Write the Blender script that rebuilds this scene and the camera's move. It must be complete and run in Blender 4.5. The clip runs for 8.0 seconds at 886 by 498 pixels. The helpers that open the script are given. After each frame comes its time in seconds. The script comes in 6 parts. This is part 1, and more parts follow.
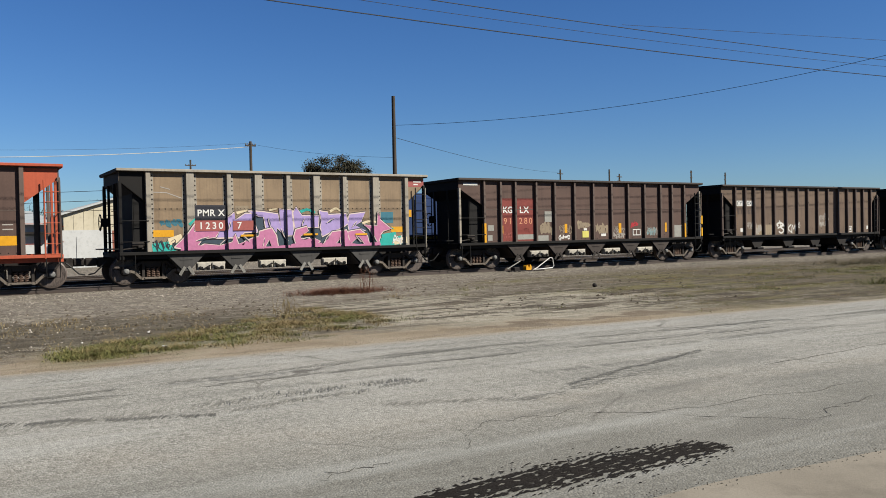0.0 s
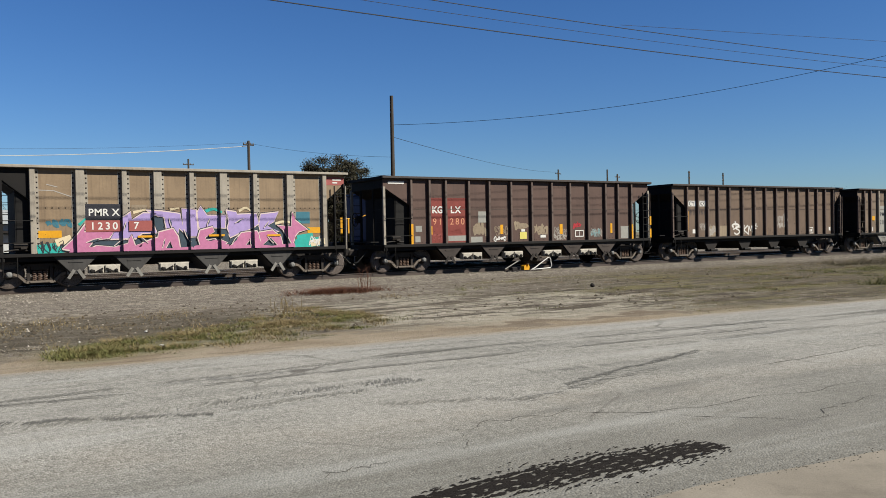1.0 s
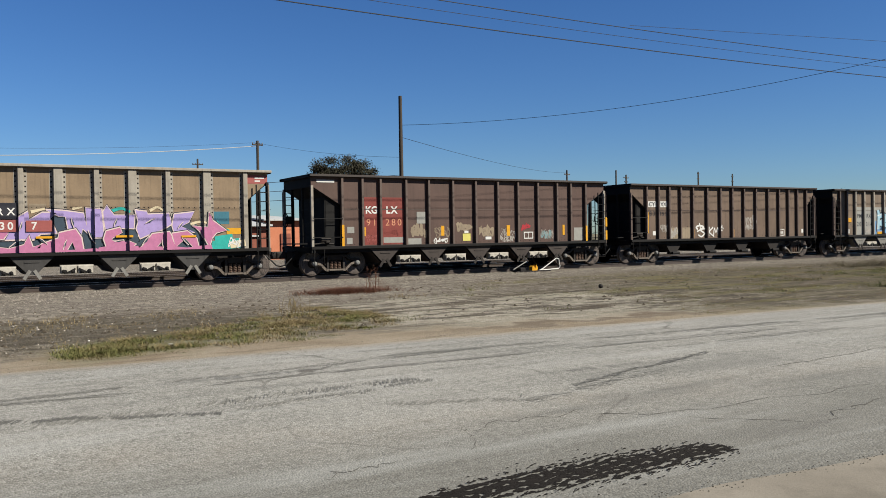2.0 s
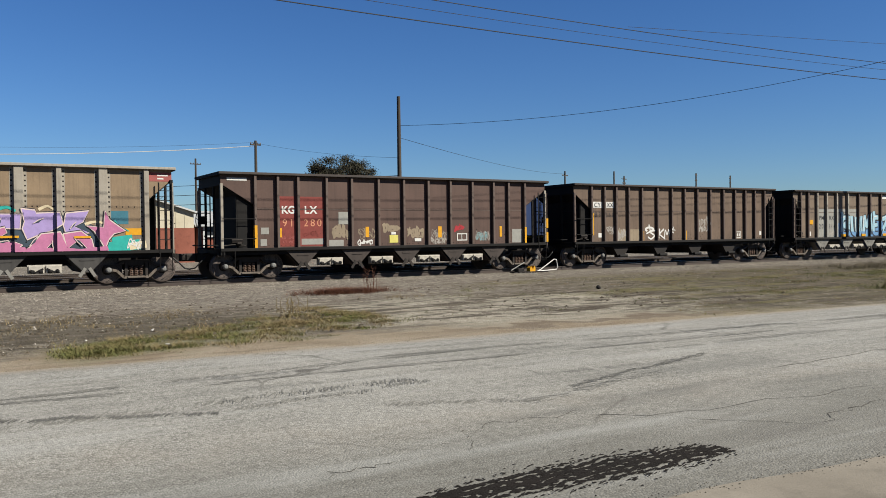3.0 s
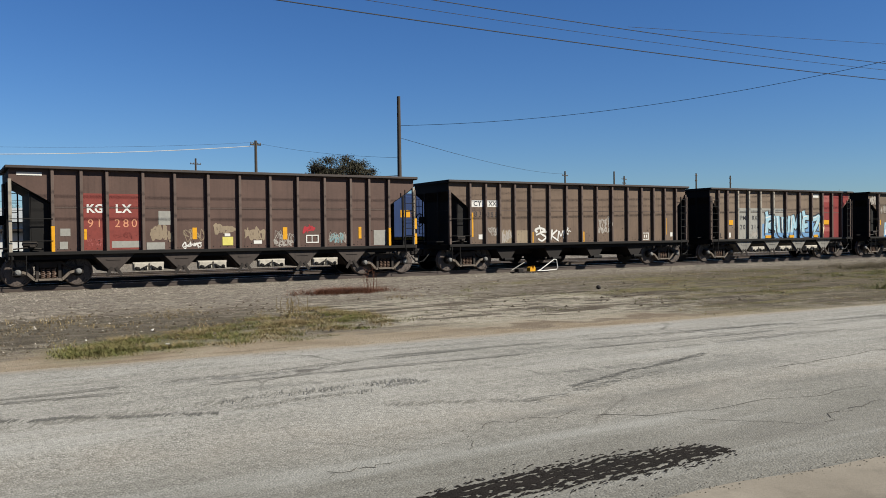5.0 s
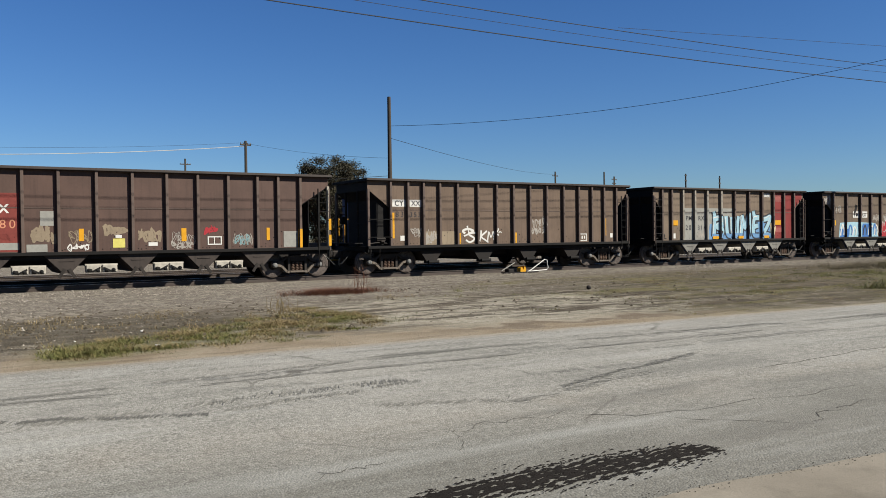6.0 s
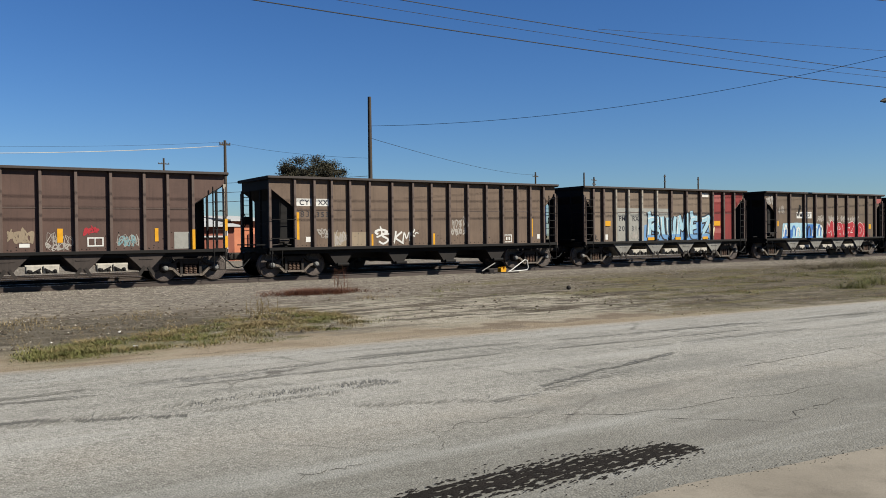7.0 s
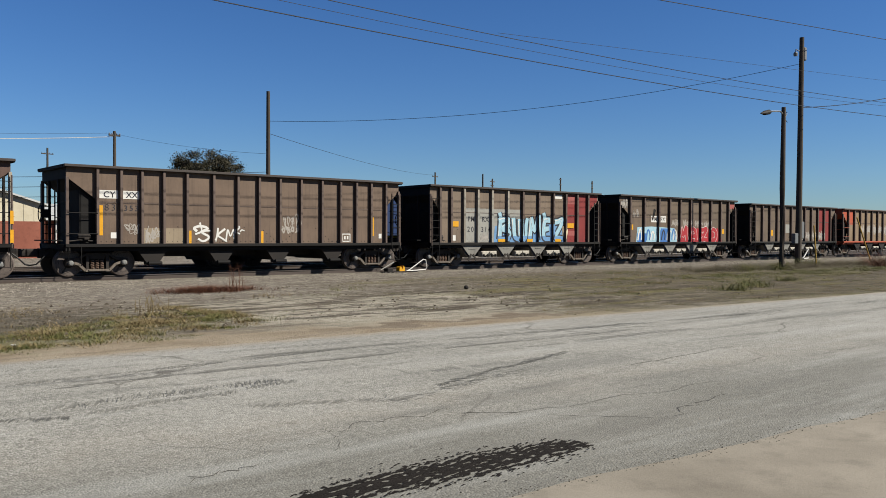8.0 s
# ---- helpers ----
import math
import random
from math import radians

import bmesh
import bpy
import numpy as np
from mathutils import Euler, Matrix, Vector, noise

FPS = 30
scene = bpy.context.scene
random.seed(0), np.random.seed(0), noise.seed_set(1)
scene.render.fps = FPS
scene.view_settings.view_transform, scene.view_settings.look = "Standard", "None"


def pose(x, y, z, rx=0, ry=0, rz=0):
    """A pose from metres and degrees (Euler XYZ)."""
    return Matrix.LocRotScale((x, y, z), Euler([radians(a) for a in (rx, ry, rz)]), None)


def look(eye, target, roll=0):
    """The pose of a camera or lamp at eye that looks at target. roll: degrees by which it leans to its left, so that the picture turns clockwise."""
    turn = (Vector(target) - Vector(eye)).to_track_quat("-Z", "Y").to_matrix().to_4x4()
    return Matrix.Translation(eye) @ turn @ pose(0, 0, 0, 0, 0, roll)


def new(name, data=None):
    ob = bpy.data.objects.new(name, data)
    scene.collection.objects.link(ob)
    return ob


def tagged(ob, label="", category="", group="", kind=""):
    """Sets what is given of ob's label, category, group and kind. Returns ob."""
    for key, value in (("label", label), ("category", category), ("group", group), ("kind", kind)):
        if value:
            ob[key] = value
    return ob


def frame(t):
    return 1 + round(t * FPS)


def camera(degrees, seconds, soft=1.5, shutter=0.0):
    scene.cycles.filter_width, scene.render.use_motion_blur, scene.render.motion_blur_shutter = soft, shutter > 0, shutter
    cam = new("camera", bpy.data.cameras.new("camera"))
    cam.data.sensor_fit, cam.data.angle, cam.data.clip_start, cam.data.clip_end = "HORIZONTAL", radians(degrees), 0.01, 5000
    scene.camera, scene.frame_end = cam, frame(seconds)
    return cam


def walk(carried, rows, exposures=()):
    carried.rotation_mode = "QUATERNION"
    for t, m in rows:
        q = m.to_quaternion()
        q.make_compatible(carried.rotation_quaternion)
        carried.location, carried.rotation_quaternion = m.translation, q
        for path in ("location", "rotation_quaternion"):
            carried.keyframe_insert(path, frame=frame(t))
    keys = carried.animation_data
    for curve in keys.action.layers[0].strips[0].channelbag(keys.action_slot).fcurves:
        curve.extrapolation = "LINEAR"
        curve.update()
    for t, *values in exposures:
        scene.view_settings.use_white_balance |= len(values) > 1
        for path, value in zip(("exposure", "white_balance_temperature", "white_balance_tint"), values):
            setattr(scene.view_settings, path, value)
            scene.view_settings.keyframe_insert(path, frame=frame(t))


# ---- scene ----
# Track runs along +X at y = 30.55; the road lies between it and the camera.
EYE = (0.0, 0.0, 1.6)
cam = camera(56.0, 8.0, soft=0.8)
TURNS = [(0.0, -31.49, -0.90, 1.23), (0.5, -31.07, -0.90, 1.21), (1.0, -31.63, -0.92, 1.11), (1.5, -31.51, -0.91, 1.11), (1.7, -31.20, -0.90, 1.07),
         (2.8, -31.05, -0.86, 0.78), (3.0, -31.21, -0.85, 0.74), (3.2, -31.74, -0.86, 0.74), (3.5, -33.15, -0.87, 0.75), (3.7, -33.12, -0.88, 0.75),
         (4.0, -32.47, -0.88, 0.74), (4.2, -31.89, -0.87, 0.73), (4.5, -31.30, -0.85, 0.72), (4.7, -31.20, -0.85, 0.72),
         (5.8, -31.47, -0.83, 0.76), (6.0, -31.86, -0.83, 0.76), (6.2, -32.59, -0.84, 0.73), (6.5, -33.47, -0.84, 0.70), (7.0, -33.20, -0.83, 0.72),
         (7.2, -33.95, -0.84, 0.68), (7.5, -35.41, -0.85, 0.60), (7.7, -36.95, -0.87, 0.36), (7.8, -38.00, -0.89, 0.18), (8.0, -40.13, -0.92, -0.20)]
walk(cam, [(t, pose(*EYE, 90 + p, r, y)) for t, y, p, r in TURNS])

# ---- light ----
SUN_AZ, SUN_EL = 141.0, 38.0      # compass-like: degrees clockwise from +Y, and elevation
world = bpy.data.worlds.new("world")
scene.world = world
world.use_nodes = True
wn = world.node_tree.nodes
sky = wn.new("ShaderNodeTexSky")
sky.sky_type, sky.sun_disc = "NISHITA", False
sky.sun_elevation, sky.sun_rotation = radians(SUN_EL), radians(SUN_AZ)
sky.air_density, sky.dust_density, sky.ozone_density = 1.0, 0.1, 2.0
wn["Background"].inputs["Strength"].default_value = 0.0262
hsv = wn.new("ShaderNodeHueSaturation")      # clear dry winter air: a deeper blue
hsv.inputs["Saturation"].default_value = 1.2
world.node_tree.links.new(sky.outputs[0], hsv.inputs["Color"])
tint = wn.new("ShaderNodeMix")
tint.data_type, tint.blend_type = "RGBA", "MULTIPLY"
tint.inputs[0].default_value = 1.0
tint.inputs[7].default_value = (0.70, 0.98, 1.42, 1)
world.node_tree.links.new(hsv.outputs[0], tint.inputs[6])
world.node_tree.links.new(tint.outputs[2], wn["Background"].inputs[0])
sun = new("sun", bpy.data.lights.new("sun", "SUN"))
sun.data.energy, sun.data.angle, sun.data.color = 5.0, radians(0.5), (1.0, 0.955, 0.84)
to_sun = Vector((math.sin(radians(SUN_AZ)) * math.cos(radians(SUN_EL)), math.cos(radians(SUN_AZ)) * math.cos(radians(SUN_EL)), math.sin(radians(SUN_EL))))
sun.matrix_world = look(to_sun * 60, (0, 0, 0))
scene.view_settings.exposure = 1.315


# ---- materials ----
def nodes_of(name, rough=0.7, metal=0.0):
    m = bpy.data.materials.new(name)
    m.use_nodes = True
    nt = m.node_tree
    b = nt.nodes["Principled BSDF"]
    b.inputs["Roughness"].default_value, b.inputs["Metallic"].default_value = rough, metal
    b.inputs["Specular IOR Level"].default_value = 0.5 if metal or rough < 0.4 else 0.16
    return m, nt, b


def nd(nt, kind, **kw):
    n = nt.nodes.new(kind)
    for k, v in kw.items():
        n.inputs[k.replace("_", " ")].default_value = v
    return n


def ramp(nt, src, a, b):
    n = nt.nodes.new("ShaderNodeMapRange")
    n.inputs["From Min"].default_value, n.inputs["From Max"].default_value = a, b
    nt.links.new(src, n.inputs["Value"])
    return n.outputs["Result"]


ALBEDO_SCALE = 0.52      # lowers every base colour, so that shade comes out deeper against the sky


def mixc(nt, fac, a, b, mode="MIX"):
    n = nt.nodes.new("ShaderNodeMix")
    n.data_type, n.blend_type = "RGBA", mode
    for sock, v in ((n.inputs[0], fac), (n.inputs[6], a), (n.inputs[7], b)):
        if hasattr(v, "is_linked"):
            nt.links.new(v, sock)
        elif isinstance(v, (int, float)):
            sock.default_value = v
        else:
            sock.default_value = (*(ALBEDO_SCALE * k for k in v), 1)
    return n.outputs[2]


def mth(nt, op, a, b=0.0, clamp=False):
    n = nt.nodes.new("ShaderNodeMath")
    n.operation, n.use_clamp = op, clamp
    for sock, v in zip(n.inputs, (a, b)):
        if hasattr(v, "is_linked"):
            nt.links.new(v, sock)
        else:
            sock.default_value = v
    return n.outputs[0]


def coords(nt, scale=(1, 1, 1), rot=0.0, world_space=False):
    m = nt.nodes.new("ShaderNodeMapping")
    m.inputs["Scale"].default_value = scale
    m.inputs["Rotation"].default_value = (0, 0, radians(rot))
    if world_space:
        nt.links.new(nt.nodes.new("ShaderNodeNewGeometry").outputs["Position"], m.inputs[0])
    else:
        nt.links.new(nt.nodes.new("ShaderNodeTexCoord").outputs["Object"], m.inputs[0])
    return m.outputs[0]


def noise_tex(nt, vec, scale, detail=4.0, rough=0.6):
    n = nd(nt, "ShaderNodeTexNoise", Scale=scale, Detail=detail, Roughness=rough)
    nt.links.new(vec, n.inputs["Vector"])
    return n.outputs["Fac"]


def bump(nt, b, height, strength, dist):
    n = nd(nt, "ShaderNodeBump", Strength=strength, Distance=dist)
    nt.links.new(height, n.inputs["Height"])
    nt.links.new(n.outputs[0], b.inputs["Normal"])


def weathered(name, rgb, dirt=(0.05, 0.035, 0.025), amount=0.5, rough=0.7, metal=0.0, grain=14.0):
    """Painted or bare steel: blotches, vertical streaks and fine grain."""
    m, nt, b = nodes_of(name, rough, metal)
    big = noise_tex(nt, coords(nt), 0.9, 5)
    streak = noise_tex(nt, coords(nt, (7, 7, 0.35)), 1.6, 6)
    fine = noise_tex(nt, coords(nt), grain, 6, 0.7)
    c = mixc(nt, mth(nt, "MULTIPLY", ramp(nt, big, 0.42, 0.72), amount), rgb, dirt)
    faded = noise_tex(nt, coords(nt, (1.3, 1.3, 0.7)), 1.7, 5, 0.6)
    c = mixc(nt, mth(nt, "MULTIPLY", ramp(nt, faded, 0.5, 0.68), 0.5 * amount), c, tuple(1.45 * v for v in rgb))
    c = mixc(nt, mth(nt, "MULTIPLY", ramp(nt, faded, 0.42, 0.28), amount), c, tuple(0.5 * (u + v) for u, v in zip(rgb, dirt)))
    c = mixc(nt, mth(nt, "MULTIPLY", ramp(nt, streak, 0.5, 0.75), amount * 0.8), c, tuple(0.6 * v for v in dirt))
    c = mixc(nt, mth(nt, "MULTIPLY", ramp(nt, fine, 0.5, 0.8), 0.35), c, tuple(min(1, 1.4 * v + 0.003) for v in rgb))
    nt.links.new(c, b.inputs["Base Color"])
    nt.links.new(ramp(nt, fine, -0.4, 1.6), b.inputs["Roughness"]) if metal else None
    bump(nt, b, fine, 0.25, 0.01)
    return m


def plain(name, rgb, rough=0.6, metal=0.0, vary=0.25):
    m, nt, b = nodes_of(name, rough, metal)
    f = noise_tex(nt, coords(nt), 6.0, 6, 0.7)
    nt.links.new(mixc(nt, ramp(nt, f, 0.3, 0.75), tuple((1 - vary) * v for v in rgb), rgb), b.inputs["Base Color"])
    bump(nt, b, f, 0.1, 0.005)
    return m


STEEL_DARK = weathered("dark_steel", (0.012, 0.0095, 0.0085), (0.026, 0.018, 0.014), 0.5)
# black paint, darkened further so car ends carry their shade in the colour
BLACK = weathered("shade_black_paint", (0.006, 0.0055, 0.0055), (0.018, 0.014, 0.012), 0.5, 0.8)
# casting kept very dark: shade under the car body is in its colour
TRUCK = weathered("truck_casting", (0.034, 0.027, 0.023), (0.010, 0.008, 0.007), 0.7)
WHEEL = weathered("wheel_steel", (0.008, 0.006, 0.005), (0.02, 0.013, 0.010), 0.5)
TREAD = plain("wheel_tread", (0.11, 0.08, 0.065), 0.55, 0.2)
RUBBER = plain("rubber", (0.02, 0.02, 0.02), 0.6)
YELLOW = plain("yellow_marker", (0.75, 0.36, 0.015), 0.5)
WHITE = plain("white_paint", (0.72, 0.70, 0.66), 0.6, 0, 0.15)
CREAM = plain("cream_paint", (0.72, 0.60, 0.40), 0.6, 0, 0.2)
DARK_INK = plain("dark_ink", (0.035, 0.035, 0.045), 0.6)
LAVENDER = plain("lavender_paint", (0.40, 0.30, 0.58), 0.55, 0, 0.2)
PINK = plain("pink_paint", (0.54, 0.19, 0.34), 0.55, 0, 0.25)
TEAL = plain("teal_paint", (0.03, 0.42, 0.36), 0.55)
BLUE_PATCH = plain("blue_patch", (0.05, 0.18, 0.24), 0.6)
SKYBLUE = plain("pale_blue_paint", (0.36, 0.56, 0.66), 0.55, 0, 0.2)
BLUE_SPRAY = plain("blue_spray", (0.06, 0.18, 0.48), 0.55)
RED_PATCH = plain("red_patch", (0.24, 0.05, 0.04), 0.65, 0, 0.3)
RED_SPRAY = plain("red_spray", (0.42, 0.03, 0.04), 0.6)
SALMON = plain("salmon_patch", (0.36, 0.10, 0.09), 0.6)
GREY_PATCH = plain("grey_patch", (0.33, 0.32, 0.29), 0.65)
PALE_SPRAY = plain("faded_white_spray", (0.42, 0.38, 0.34), 0.7, 0, 0.3)
CYAN_SPRAY = plain("faded_cyan_spray", (0.20, 0.34, 0.36), 0.7, 0, 0.3)
ORANGE_TXT = plain("orange_lettering", (0.68, 0.30, 0.17), 0.6)
YELLOW_NOTE = plain("yellow_sticker", (0.70, 0.62, 0.16), 0.6)
GATE = plain("gate_casting_paint", (0.58, 0.53, 0.45), 0.6, 0, 0.5)


# ---- mesh helpers ----
def ob_of(name, bm, mat, parent=None, label=""):
    bmesh.ops.recalc_face_normals(bm, faces=bm.faces)
    me = bpy.data.meshes.new(name)
    bm.to_mesh(me)
    bm.free()
    for m in (mat if isinstance(mat, (list, tuple)) else [mat]):
        me.materials.append(m)
    ob = new(name, me)
    ob.parent = parent
    if label:
        ob["label"] = label
    return ob


def part(name, bm, mat, parent, label=""):
    return ob_of(name, bm, mat, parent, label)


def box(bm, x0, x1, y0, y1, z0, z1, bevel=0.0):
    vs = [bm.verts.new((x, y, z)) for x in (x0, x1) for y in (y0, y1) for z in (z0, z1)]
    fs = [bm.faces.new([vs[i] for i in q]) for q in ((0, 1, 3, 2), (4, 6, 7, 5), (0, 4, 5, 1), (2, 3, 7, 6), (0, 2, 6, 4), (1, 5, 7, 3))]
    if bevel:
        es = list({e for f in fs for e in f.edges})
        bmesh.ops.bevel(bm, geom=es, offset=bevel, segments=1, affect="EDGES")
    return bm


def prism(bm, pts, y0, y1):
    """A polygon in the x-z plane, given depth from y0 to y1."""
    a = [bm.verts.new((x, y0, z)) for x, z in pts]
    b = [bm.verts.new((x, y1, z)) for x, z in pts]
    bm.faces.new(a)
    bm.faces.new(b[::-1])
    for i in range(len(pts)):
        j = (i + 1) % len(pts)
        bm.faces.new((a[i], b[i], b[j], a[j]))
    return bm


def tube(bm, pts, r, n=6):
    pts = [Vector(p) for p in pts]
    rings = []
    for i, p in enumerate(pts):
        d = (pts[min(i + 1, len(pts) - 1)] - pts[max(i - 1, 0)]).normalized()
        q = d.to_track_quat("Z", "Y")
        rr = r[i] if isinstance(r, (list, tuple)) else r
        rings.append([bm.verts.new(p + q @ Vector((rr * math.cos(k * math.tau / n), rr * math.sin(k * math.tau / n), 0))) for k in range(n)])
    for a, b in zip(rings, rings[1:]):
        for k in range(n):
            bm.faces.new((a[k], a[(k + 1) % n], b[(k + 1) % n], b[k]))
    bm.faces.new(rings[0][::-1])
    bm.faces.new(rings[-1])
    return bm


def lathe_y(bm, profile, n=28, cx=0.0, cz=0.0):
    """A profile of (radius, y) turned about the y axis."""
    rings = [[bm.verts.new((cx + r * math.cos(k * math.tau / n), y, cz + r * math.sin(k * math.tau / n))) for k in range(n)] for r, y in profile]
    for a, b in zip(rings, rings[1:]):
        for k in range(n):
            bm.faces.new((a[k], a[(k + 1) % n], b[(k + 1) % n], b[k]))
    bm.faces.new(rings[0])
    bm.faces.new(rings[-1][::-1])
    return bm


def bar(bm, p, q, w, d):
    """A straight flat bar in the x-z plane from p to q (x, y, z), w wide, d deep in y."""
    p, q = Vector(p), Vector(q)
    t = (q - p).normalized()
    s = Vector((-t.z, 0, t.x)) * w / 2
    return prism(bm, [((p + s).x, (p + s).z), ((q + s).x, (q + s).z), ((q - s).x, (q - s).z), ((p - s).x, (p - s).z)], p.y - d / 2, p.y + d / 2)


def text_mesh(body, size, bold=0.0):
    cu = bpy.data.curves.new("lettering", "FONT")
    cu.body, cu.size, cu.offset, cu.space_character = body, size, bold, 1.18
    cu.align_x = "CENTER"
    tmp = new("lettering", cu)
    dg = bpy.context.evaluated_depsgraph_get()
    me = bpy.data.meshes.new_from_object(tmp.evaluated_get(dg))
    bpy.data.objects.remove(tmp)
    return me


# ---- rail vehicles ----
BAY_GREY = weathered("bay_grey_paint", (0.22, 0.21, 0.19), (0.06, 0.05, 0.045), 0.5, 0.62)
YP, YF = -1.43, -1.56     # near panel plane and post face, car space; x from the near-left corner, z from the rail top
TRACK_Y, RAIL_Z = 30.55, 0.17


def clip(poly, axis, lim, keep_less):
    out = []
    for i, p in enumerate(poly):
        q = poly[(i + 1) % len(poly)]
        a, b = (p[axis] <= lim) == keep_less, (q[axis] <= lim) == keep_less
        if a:
            out.append(p)
        if a != b:
            t = (lim - p[axis]) / (q[axis] - p[axis])
            out.append(tuple(u + t * (v - u) for u, v in zip(p, q)))
    return out


def cuts_of(car):
    out = [-9.0]
    for x, w in car["posts_"]:
        out += [x - w / 2, x + w / 2]
    return out + [99.0]


def spray(car, name, polys, mat, layer=1, z_lim=None, label=""):
    """Flat paint on the near side: each polygon in x-z is a part, cut so that it lies on panels and on the faces of the posts."""
    cuts = cuts_of(car)
    for n_, poly in enumerate(polys):
        pieces = []
        for k in range(len(cuts) - 1):
            y = (YF if k % 2 else YP) - 0.004 * layer - 0.0035 * n_ / len(polys)
            p = clip(clip(poly, 0, cuts[k], False), 0, cuts[k + 1], True)
            if z_lim:
                p = clip(clip(p, 1, z_lim[0], False), 1, z_lim[1], True) if p else p
            if len(p) > 2:
                pieces.append([(x, y, z) for x, z in p])
        groups = [[q] for q in pieces] if name in ("faded_patch", "graffiti_ground") else [pieces]
        for group in groups:        # a wide field lies panel by panel, post by post
            bm = bmesh.new()
            for q in group:
                bm.faces.new([bm.verts.new(v) for v in q])
            if bm.faces:
                part(name, bm, mat, car["ob"], label)
            else:
                bm.free()


def smooth(pts, n=5):
    """A rounded line through the points."""
    pts = [Vector(p) for p in pts]
    pts = [2 * pts[0] - pts[1]] + pts + [2 * pts[-1] - pts[-2]]
    out = []
    for i in range(1, len(pts) - 2):
        p0, p1, p2, p3 = pts[i - 1:i + 3]
        for j in range(n):
            t = j / n
            q = 0.5 * (2 * p1 + (p2 - p0) * t + (2 * p0 - 5 * p1 + 4 * p2 - p3) * t * t + (3 * p1 - p0 - 3 * p2 + p3) * t ** 3)
            out.append((q.x, q.y))
    return out + [tuple(pts[-2])]


def ribbon(car, name, line, w, mat, layer=1, z_lim=(1.1, 9.0), taper=0.0):
    """One unbroken sprayed stroke along a line in x-z; taper thins its far end."""
    n = len(line)
    sides = []
    for i, (x, z) in enumerate(line):
        (xa, za), (xb, zb_) = line[max(i - 1, 0)], line[min(i + 1, n - 1)]
        l = math.hypot(xb - xa, zb_ - za) or 1.0
        h = w / 2 * (1 - taper * i / n)
        nx, nz = -(zb_ - za) / l * h, (xb - xa) / l * h
        sides.append(((x + nx, z + nz, i / n), (x - nx, z - nz, i / n)))
    cuts = cuts_of(car)
    fields = {}                     # one mesh for each panel or post face that the stroke crosses
    for (a, b), (c, d) in zip(sides, sides[1:]):
        for k in range(len(cuts) - 1):
            p = clip(clip([a, c, d, b], 0, cuts[k], False), 0, cuts[k + 1], True)
            p = clip(clip(p, 1, z_lim[0], False), 1, z_lim[1], True) if p else p
            if len(p) > 2:
                if k not in fields:
                    fields[k] = bmesh.new()
                bm = fields[k]
                y = (YF if k % 2 else YP) - 0.004 * layer
                bm.faces.new([bm.verts.new((q[0], y - 0.0035 * q[2], q[1])) for q in p])
    for bm in fields.values():
        bmesh.ops.remove_doubles(bm, verts=bm.verts, dist=0.0004)
        part(name, bm, mat, car["ob"])


def rect(x0, x1, z0, z1):
    return [(x0, z0), (x1, z0), (x1, z1), (x0, z1)]


def strokes(lines, w):
    """Thick polylines as convex pieces."""
    out = []
    for line in lines:
        for (x0, z0), (x1, z1) in zip(line, line[1:]):
            dx, dz = x1 - x0, z1 - z0
            l = math.hypot(dx, dz) or 1
            nx, nz, ex, ez = -dz / l * w / 2, dx / l * w / 2, dx / l * w * 0.35, dz / l * w * 0.35
            out.append([(x0 - ex + nx, z0 - ez + nz), (x1 + ex + nx, z1 + ez + nz), (x1 + ex - nx, z1 + ez - nz), (x0 - ex - nx, z0 - ez - nz)])
    return out


